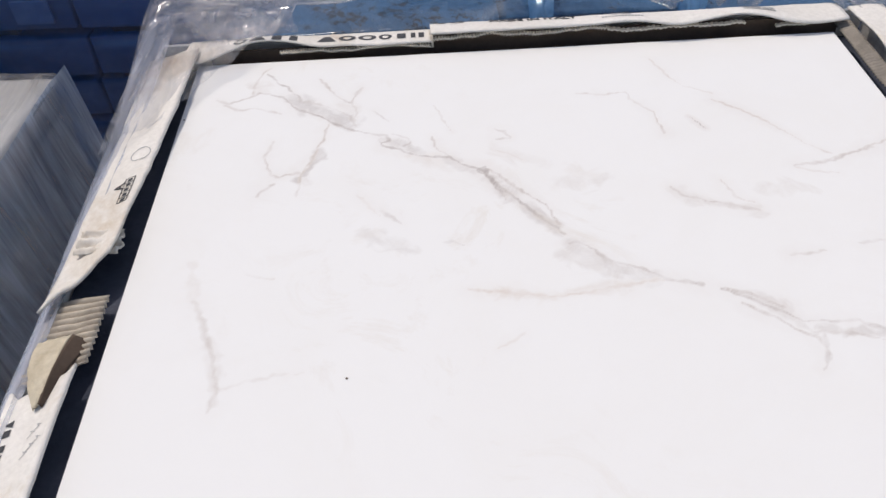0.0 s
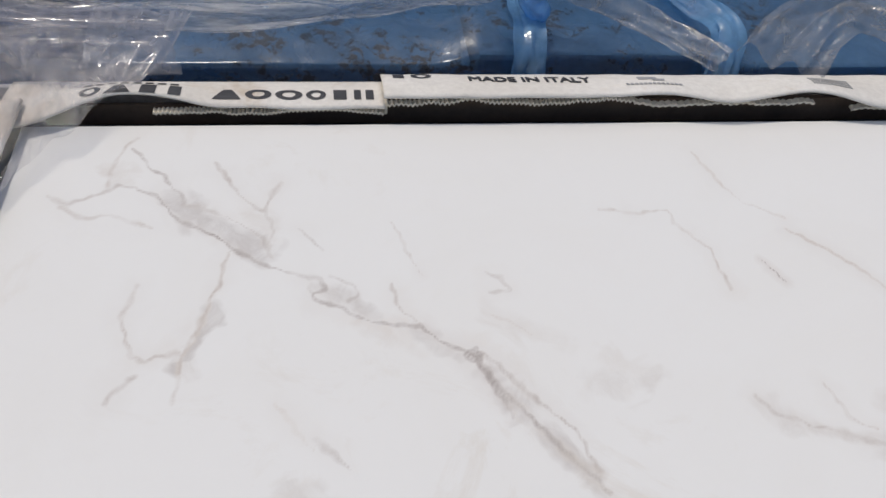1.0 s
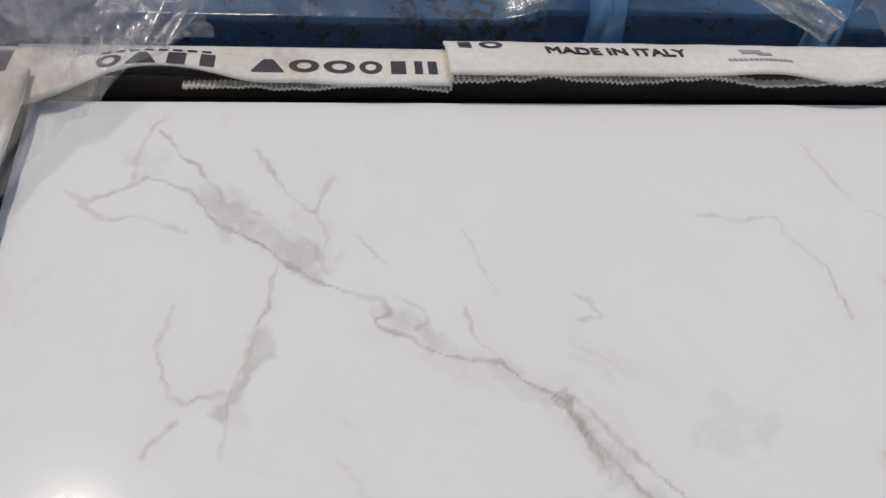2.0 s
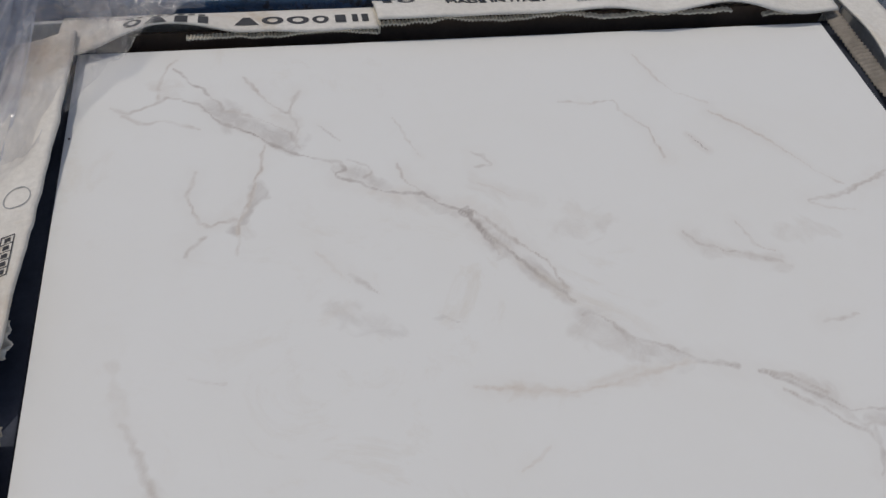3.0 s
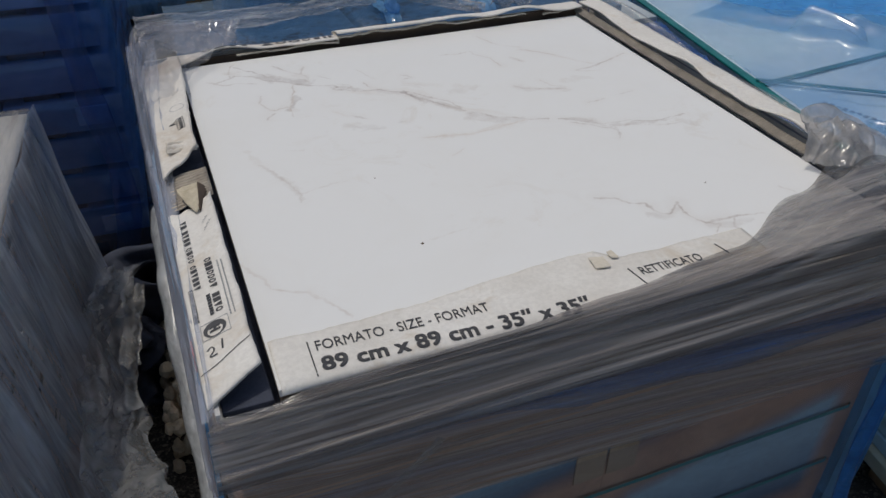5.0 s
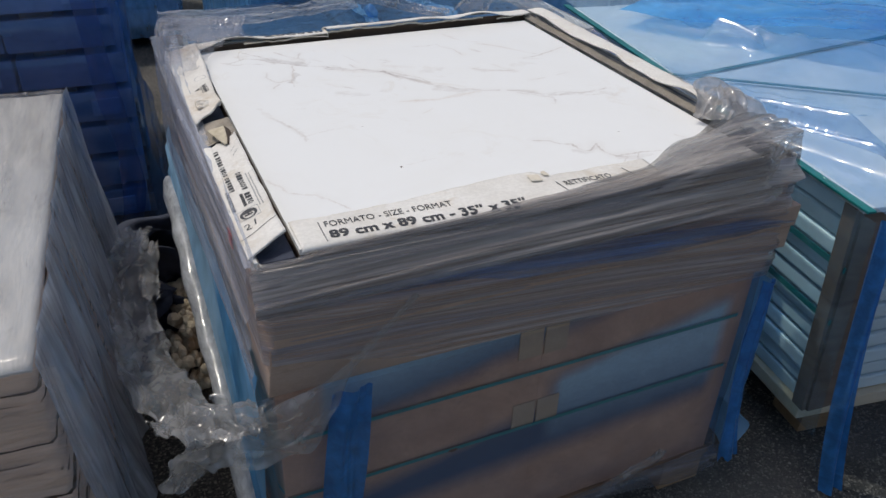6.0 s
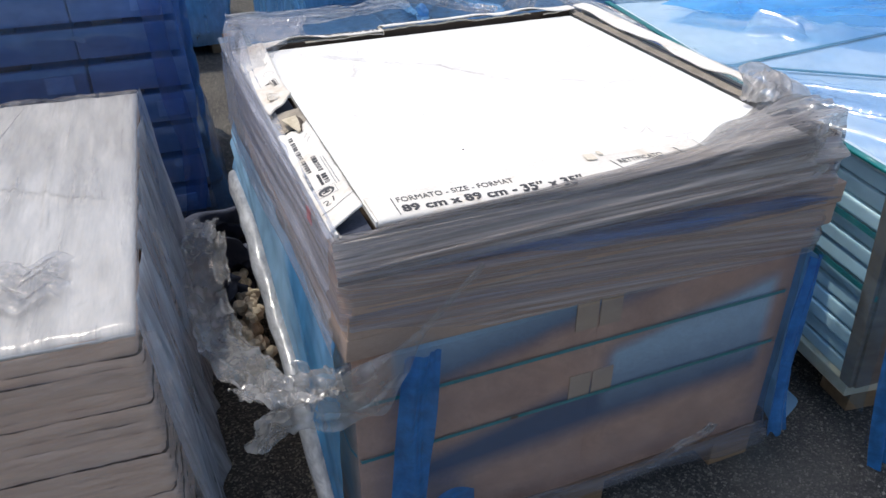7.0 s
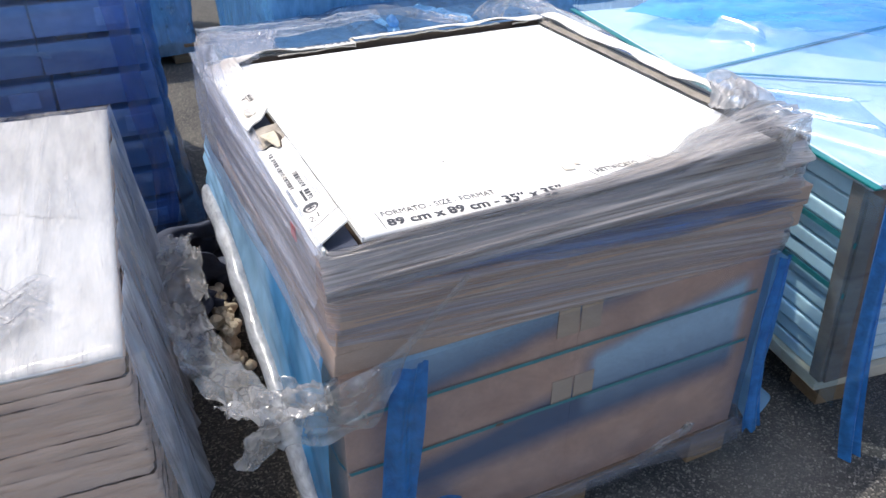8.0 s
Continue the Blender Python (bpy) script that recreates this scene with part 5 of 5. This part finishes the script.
    part("top_sheet", sheet(cover, 300, 110), FILM_TOP, w, "creased clear film over the top", True)
    def bubbles(u, v):
        x, y = -0.30 + 0.20 * u + 0.03 * n3(v * 5, 2), 0.09 + 0.13 * v + 0.03 * n3(u * 5, 8)
        rim = min(1.0, 6 * min(u, 1 - u, v, 1 - v))
        return Vector((x, y, 0.694 + rim * (0.004 * n3(u * 16, v * 13, 3) + 0.004 * n3(u * 38, v * 33, 6) + 0.003)))
    part("crumpled_patch", sheet(bubbles, 70, 60), FILM_SCRAP, w, "shiny crumpled patch of film", True)
    def side(u, v):
        y = -0.01 + 1.04 * u
        z = 0.685 - 0.60 * v
        f = 0.020 * n3(y * 8 + v * 2, v * 1.0, 4) + 0.011 * n3(y * 22, v * 1.6, 6) + 0.004 * n3(y * 60, v * 3, 8)
        return Vector((0.006 + 0.055 * v + f * (0.3 + v), y, z))
    part("side_curtain", sheet(side, 170, 60), FILM_SIDE, w, "folded bluish film down the side", True)
    def front(u, v):
        x, z = -0.90 + 0.93 * u, 0.682 - 0.58 * v
        return Vector((x + 0.03 * v, -0.014 + 0.008 * n3(x * 5, z * 18, 2) + 0.004 * n3(x * 9, z * 60, 4), z + 0.03 * n3(x * 2, 5)))
    part("front_sheet", sheet(front, 120, 60), FILM_FACE, w, "", True)


# ---- blue-wrapped pallets around ----
def build_blue_stack():
    """Tall stack in deep blue film behind the side pallet."""
    m = pose(-0.085, 1.42, 0, 0, 0, -2.0)
    rng = random.Random(31)
    pal = thing("wooden_pallet", "wooden pallet under a tall blue-wrapped stack", "pallet", m)
    for x in (-1.1, -0.6, -0.14):
        for y in (0.04, 0.5, 0.9):
            part("foot_block", block(x, x + 0.12, y, y + 0.1, 0.002, 0.10, 0.003, 0.002, rng), WOOD, pal)
    for k in range(6):
        part("deck_board", block(-1.13, 0.0, 0.02 + k * 0.17, 0.14 + k * 0.17, 0.101, 0.122, 0.002, 0.002, rng), WOOD, pal)
    z = 0.124
    for k in range(9):
        j = rng.uniform(-0.01, 0.01)
        for i in range(4):
            xa = -1.12 + j + 0.2775 * i
            c = thing("wrapped_carton", "blue-grey tile carton under blue film", "carton", m, "cartons in the tall stack")
            part("body", block(xa, xa + 0.2725, 0.015 + rng.uniform(-0.006, 0.006), 0.98, z, z + 0.088, 0.006, 0.003, rng), BLUE_BOX, c)
            part("spacer", block(xa + 0.05, xa + 0.13, 0.03, 0.95, z + 0.0885, z + 0.1055), WOOD, c)
            if (i + k) % 3 == 0:
                part("label", block(xa + 0.16, xa + 0.235, 0.002, 0.008, z + 0.02, z + 0.068, 0.0005), CARD_PALE, c, "pale paper label")
        z += 0.106
    w = thing("blue_film_wrap", "deep blue film wrapped tightly round a tall stack", "plastic film", m)
    def puff(u, z, p):
        sag = -0.009 * (0.5 + 0.5 * math.cos((z - 0.166) / 0.106 * 2 * math.pi + math.pi)) ** 8
        return 0.016 + sag + 0.006 * n3(p.x * 6, p.y * 6, z * 8) + 0.004 * n3(p.x * 14 + z * 12, p.y * 14, z * 20) + 0.05 * ease(0.35, 0.1, z)
    part("wrap", wrap(-1.13, 0.0, 0.0, 1.0, 0.112, 1.09, 0.03, 300, 150, puff), FILM_NAVY, w, "", True)
    part("strip", rag([(-0.09, -0.045, 0.95), (-0.075, -0.05, 0.60), (-0.05, -0.06, 0.32), (-0.09, -0.09, 0.04)], 0.06, 3.0, 4, 0.35, 70, 14, Vector((0, -1, 0))), FILM_NAVY, w, "", True)


def build_back_pallet():
    """Blue-wrapped boxes close behind the open carton."""
    rng = random.Random(41)
    pal = thing("wooden_pallet", "wooden pallet under dusty blue-wrapped boxes", "pallet")
    for x in (0.06, 0.5, 0.95):
        for y in (1.03, 1.22):
            part("foot_block", block(x, x + 0.1, y, y + 0.1, 0.002, 0.09, 0.003), WOOD, pal)
    part("deck_board", block(0.05, 1.06, 1.02, 1.36, 0.091, 0.112, 0.002), WOOD, pal)
    for i, (x0, x1) in enumerate(((0.06, 0.44), (0.445, 0.70), (0.705, 1.05))):
        c = thing("wrapped_carton", "pale carton under dusty blue film", "carton", group="cartons behind")
        part("body", block(x0, x1, 1.015, 1.34, 0.113, 0.742 + 0.014 * (i == 1), 0.008, 0.003, rng), BLUE_PALE, c)
    w = thing("blue_film_wrap", "dusty blue film over boxes with grit on its top", "plastic film")
    def top(u, v):
        x = 0.045 + 1.02 * u
        if v < 0.3:
            k = v / 0.3
            y, z = 0.985 + 0.018 * k ** 3, 0.40 + 0.352 * k
        else:
            k = (v - 0.3) / 0.7
            y, z = 1.003 + 0.37 * k, 0.752 + 0.012 * math.sin(k * 3)
        ridge = 0.014 * ease(0.40, 0.45, x) * ease(0.74, 0.68, x) * ease(0.1, 0.3, v)
        f = 0.009 * n3(x * 5, y * 7, z * 7) + 0.0035 * n3(x * 15, y * 19, z * 19) + 0.0012 * n3(x * 40, y * 45, 3)
        return Vector((x, y - f, z + ridge + f))
    part("wrap", sheet(top, 170, 130), FILM_BLUE_DUST, w, "", True)
    part("strip", rag([(0.488, 0.972, 0.60), (0.492, 0.975, 0.74), (0.495, 1.01, 0.790), (0.498, 1.10, 0.785), (0.50, 1.25, 0.782)], 0.036, 5.0, 4, 0.25, 60, 12, Vector((0, -0.7, 0.7))), FILM_BLUE, w, "bright blue strip of film", True)
    bm = bmesh.new()
    bmesh.ops.create_icosphere(bm, subdivisions=3, radius=0.016)
    for v in bm.verts:
        v.co = Vector((0.503, 1.035, 0.806)) + v.co * (1 + 0.6 * n3(v.co.x * 70, v.co.y * 70, v.co.z * 70))
    part("knot", bm, FILM_BLUE, w, "blue knot of film", True)
    part("strip", rag([(0.690, 0.975, 0.66), (0.705, 0.98, 0.75), (0.715, 1.02, 0.79), (0.69, 1.10, 0.785), (0.66, 1.25, 0.78)], 0.04, 15.0, 4, 0.35, 60, 12, Vector((0, -0.7, 0.7))), FILM_BLUE, w, "bright blue strip of film", True)


def build_pink_carton():
    c = thing("printed_carton", "tall pale carton with a pink printed stripe standing in the gap", "carton")
    part("body", block(1.075, 1.195, 1.03, 1.33, 0.006, 0.700, 0.004), BLUE_PALE, c)
    part("stripe", block(1.078, 1.192, 1.0265, 1.0295, 0.650, 0.682, 0.0005), PINK_PRINT, c, "pink printed stripe")
    part("panel", block(1.085, 1.185, 1.0265, 1.0295, 0.560, 0.642, 0.0005), BLUE_BOX, c, "blue-grey printed panel")


def build_right_pallet():
    m = pose(1.0716, -0.0745, 0, 0, 0, -8.2)
    rng = random.Random(51)
    pal = thing("wooden_pallet", "pale wooden pallet under blue-wrapped tile boxes", "pallet", m)
    for x in (0.02, 0.5, 1.0):
        for y in (0.1, 0.6, 1.2):
            part("foot_block", block(x + 0.11, x + 0.21, y, y + 0.1, 0.002, 0.117, 0.003), WOOD, pal)
    part("bearer", block(0.050, 1.15, 0.045, 1.40, 0.118, 0.151, 0.004, 0.004, rng), WOOD_PALE, pal)
    z = 0.1532
    for k in range(1, 13):
        c = thing("tile_box", "pale tile box seen edge-on under blue film", "carton", m, "tile boxes on the next pallet")
        j = rng.uniform(-0.004, 0.004)
        part("body", block(0.060 - 0.0038 * k + j, 1.13, 0.062 + j, 1.36, z, z + 0.035, 0.006, 0.002, rng), CARD_CYAN, c)
        z += 0.0432
    g = thing("edge_protector", "brown cardboard edge protector at the stack corner", "cardboard", m)
    bm = block(0.0, 0.010, 0.035, 0.070, 0.043, 0.565, 0.002)
    block(0.012, 0.10, 0.030, 0.038, 0.043, 0.565, bm=bm)
    bm.transform(pose(0.048, 0, 0.11, 0, -5, 0))
    part("angle", bm, CARD_BROWN, g)
    for zz in (0.53, 0.40):
        s = thing("strapping_band", "teal strapping band round the pale tile boxes", "strap", m, "straps on the next pallet")
        part("band", block(0.062 - 0.088 * zz, 0.064 - 0.088 * zz, 0.03, 1.38, zz, zz + 0.013), TEAL, s)
    t = thing("glass_cover", "pale cover sheet edged by a thick teal strap", "cover sheet", m)
    part("sheet", block(0.0, 1.14, 0.02, 1.38, z, z + 0.012, 0.003), CARD_PALE, t)
    part("edge_strap", block(-0.013, 0.006, 0.0, 1.40, z + 0.0125, z + 0.018, 0.002), TEAL, t, "teal strap along the edge")
    bm = block(0.0, 1.14, -0.007, 0.007, 0, 0.003, 0.0005)
    bm.transform(pose(0.0, 0.70, z + 0.015, 0, 0, 14))
    part("cross_strap", bm, TEAL, t, "thin teal strap across the top")
    bm = block(0.0, 1.3, -0.006, 0.006, 0, 0.003, 0.0005)
    bm.transform(pose(0.0, 0.72, z + 0.019, 0, 0, -28))
    part("cross_strap", bm, TEAL, t, "thin teal strap across the top")
    bm = bmesh.new()
    for k in range(14):
        block(k * 0.014, k * 0.014 + 0.009, 0.003 * (k % 3), 0.011 + 0.002 * (k % 2), 0, 0.0006, bm=bm)
    bm.transform(pose(0.075, 0.60, z + 0.0135, 0, 0, -62))
    part("print_bar", bm, INK_GREY, t)
    w = thing("blue_film_wrap", "glossy light blue film slack over the tile boxes", "plastic film", m)
    zt = z + 0.024
    FOLDS = (
        (((-0.012, 0.39, 0.715), (0.0, 0.392, 0.758), (0.036, 0.341, 0.765), (0.068, 0.289, 0.770), (0.104, 0.230, 0.779), (0.14, 0.16, 0.74)), 0.022),
        (((-0.001, 0.361, 0.715), (0.033, 0.288, 0.734), (0.075, 0.216, 0.741), (0.112, 0.146, 0.748), (0.13, 0.09, 0.72)), 0.020),
        (((0.226, 0.891, 0.780), (0.251, 0.844, 0.777), (0.274, 0.781, 0.766)), 0.03),
        (((0.381, 0.726, 0.760), (0.404, 0.673, 0.757), (0.428, 0.614, 0.754)), 0.025),
    )
    def cover(u, v):
        x, y = 0.002 + 1.158 * u, -0.03 + 1.45 * v
        ridge, glint = 0.0, 0.0
        for line, wd in FOLDS:
            for (ax, ay, az), (bx, by, bz) in zip(line, line[1:]):
                q = ((x - ax) * (bx - ax) + (y - ay) * (by - ay)) / ((bx - ax) ** 2 + (by - ay) ** 2)
                q = min(1.0, max(0.0, q))
                away = math.hypot(x - ax - q * (bx - ax), y - ay - q * (by - ay))
                glint = max(glint, (az + (bz - az) * q - zt) * math.exp(-(away / wd) ** 2))
        for px, py, ang, hh in ((0.10, 0.30, 12, 0.020), (0.10, 0.22, 6, 0.016), (0.2, 0.75, 38, 0.024), (0.3, 0.55, 65, 0.02), (0.15, 1.05, 25, 0.024), (0.40, 0.08, 123, 0.02), (0.62, 0.25, 117, 0.022), (0.85, 0.2, 128, 0.022), (0.55, 0.8, 120, 0.022)):
            dx, dy = math.cos(radians(ang)), math.sin(radians(ang))
            ridge += hh * math.exp(-(((x - px) * dy - (y - py) * dx + 0.03 * n3(x * 3, y * 3, ang)) / 0.022) ** 2) * ease(-0.05, 0.1, (x - px) * dx + (y - py) * dy)
        puff = 0.5 * ridge + 0.05 * ease(0.0, 0.5, u) * (0.4 + 0.6 * math.sin(v * 3.1)) + 0.03 * n3(x * 2.2, y * 2.2, 1)
        f = 0.010 * n3(x * 6, y * 6, 2) + 0.004 * n3(x * 17, y * 17, 4)
        k = ease(0.0, 0.12, u)
        return Vector((x, y, zt + max(max(0.0, (puff + f) * k), glint) + 0.002 * n3(x * 40, y * 9)))
    part("cover", sheet(cover, 230, 260), FILM_AQUA, w, "", True)
    def overlay(u, v):
        x = 0.06 + 0.96 * u + 0.45 * v * (1 - u)
        y = 1.16 - 0.98 * u + (0.26 + 1.0 * u) * v + 0.05 * n3(u * 4, v * 3, 8) * (1 - v)
        crease = 0.008 * abs(n3(u * 7 + v * 3, v * 4, 2)) + 0.004 * n3(u * 16, v * 14, 5)
        return Vector((x, y, zt + 0.026 + 0.050 * ease(0.0, 0.5, (x - 0.002) / 1.158) * (0.4 + 0.6 * math.sin((y + 0.03) / 1.45 * 3.1)) + crease + 0.03 * n3(x * 2.2, y * 2.2, 1) + 0.010 * ease(0.0, 0.25, v)))
    part("overlay", sheet(overlay, 120, 90), FILM_VIVID, w, "vivid blue second layer of film", True)
    def left(u, v):
        y, zz = -0.03 + 1.45 * u, zt - 0.012 - (zt - 0.150) * v
        return Vector((-0.020 + 0.006 * n3(y * 6, zz * 6, 3) + 0.052 * v, y, zz))
    part("side_curtain", sheet(left, 100, 40), FILM_AQUA_THIN, w, "", True)
    def front(u, v):
        x, zz = -0.025 + 1.18 * u, zt - (zt - 0.03) * v
        return Vector((x + 0.09 * v * (1 - u), -0.035 + 0.010 * n3(x * 6, zz * 6, 5), zz))
    part("front_curtain", sheet(front, 60, 40), FILM_HAZE, w, "", True)
    def corner(u, v):
        a = -0.030 + 0.050 * u
        zz = zt - (zt - 0.01) * v
        return Vector((a + 0.085 * v, -0.05 + 0.012 * math.sin(u * 8 + v * 2) - 0.03 * v ** 4, zz))
    part("corner_strip", sheet(corner, 20, 50), FILM_BLUE_DEEP, w, "deep blue film gathered at the corner", True)


def build_far_pallets():
    for k, (x, y, wd, dp, h, turn, mat) in enumerate(((0.62, 3.75, 1.0, 1.0, 0.95, -3, FILM_BLUE), (-0.72, 3.45, 1.02, 1.0, 1.0, 1, FILM_BLUE), (1.32, 1.75, 0.9, 1.0, 0.72, -6, FILM_BLUE), (1.3, 3.3, 1.0, 1.0, 0.9, 3, FILM_BLUE), (0.25, 1.41, 0.82, 0.9, 0.98, 0, FILM_BLUE), (2.7, 0.4, 1.0, 1.0, 0.9, -4, FILM_BLUE), (-1.9, 0.4, 1.0, 1.0, 0.8, 3, FILM_BLUE), (-2.6, 1.9, 1.0, 1.0, 1.0, 3, FILM_BLUE))):
        m = pose(x, y, 0, 0, 0, turn)
        rng = random.Random(60 + k)
        pal = thing("wooden_pallet", "wooden pallet under a blue-wrapped stack of boxes", "pallet", m, "pallets in the yard")
        for bx in (0.03, wd / 2 - 0.05, wd - 0.13):
            part("bearer", block(bx, bx + 0.1, 0.02, dp - 0.02, 0.002, 0.09, 0.003), WOOD, pal)
        part("deck_board", block(0, wd, 0, dp, 0.091, 0.112, 0.003), WOOD, pal)
        z = 0.113
        while z < h - 0.05:
            c = thing("wrapped_carton", "pale carton under blue film in a yard stack", "carton", m, "cartons in the yard")
            part("body", block(0.02, wd - 0.02, 0.02, dp - 0.02, z, z + 0.09, 0.006, 0.004, rng), CARD_PALE, c)
            z += 0.098
        w = thing("blue_film_wrap", "bright blue film wrapped round a yard stack", "plastic film", m)
        part("wrap", wrap(0.005, wd - 0.005, 0.005, dp - 0.005, 0.06, z + 0.01, 0.03, 120, 40, lambda u, zz, p: 0.01 + 0.012 * n3(p.x * 5, p.y * 5, zz * 4 + k) + 0.006 * n3(p.x * 14, p.y * 14, zz * 9)), mat, w, "", True)
        def lid(u, v):
            return Vector((wd * u, dp * v, z + 0.012 + 0.015 * n3(u * 6, v * 6, k) + 0.006 * n3(u * 16, v * 16, k)))
        part("cover", sheet(lid, 40, 40), mat, w, "", True)


FILM_TOP = film("milky_top_film", (0.93, 0.93, 0.93), (0.50, 0.49, 0.485), (0.03, 0.50), (7, 0.8, 1), 4, 0.15, 0.2, 0.5, detail=4)
FILM_SIDE = film("bluish_side_film", (0.78, 0.86, 0.98), (0.78, 0.85, 0.97), (0.16, 0.80), (1, 6, 0.6), 3.0, 0.14, 0.45, 0.45, 1.2, detail=4, sheen=0.3)
FILM_SLACK = film("slack_blue_film", (0.30, 0.50, 0.90), (0.02, 0.12, 0.46), (0.30, 0.85), (1, 1, 1), 9, 0.10, 0.45, 0.6, sheen=0.3)
FILM_NAVY = film("navy_film", (0.46, 0.65, 0.95), (0.05, 0.18, 0.46), (0.04, 0.55), (1, 1, 1.2), 4, 0.2, 0.2, 0.5, 1.3, alt=(0.12, 0.24, 0.44), detail=4)
FILM_AQUA = film("aqua_film", (0.84, 0.925, 1.0), (0.05, 0.38, 0.90), (0.0, 0.42), (1, 1, 1), 1.7, 0.07, 0.7, 0.3, 1.1, alt=(0.55, 0.80, 0.95), detail=3, warp=1.2, sheen=0.25)
FILM_VIVID = film("vivid_blue_film", (0.45, 0.74, 1.0), (0.01, 0.26, 0.84), (0.25, 0.75), (1, 1, 1), 2.6, 0.09, 0.6, 0.35, 1.2, alt=(0.10, 0.50, 0.95), detail=3, warp=1.0, sheen=0.25)
FILM_AQUA_THIN = film("thin_aqua_film", (0.84, 0.95, 1.0), (0.45, 0.74, 0.96), (0.0, 0.16), (1, 1, 1), 5, 0.12, 0.25, 0.3, detail=4, sheen=0.2)
BLUE_PALE = solid("pale_blue_carton", (0.36, 0.42, 0.46), (0.50, 0.55, 0.58), 5, rough=0.6)

build_ground()
build_tile()
build_carton()
build_stack()
build_wrap()
build_blue_film()
build_scrap()
build_left_pallet()
build_blue_stack()
build_back_pallet()
build_pink_carton()
build_right_pallet()
build_far_pallets()
build_gravel()
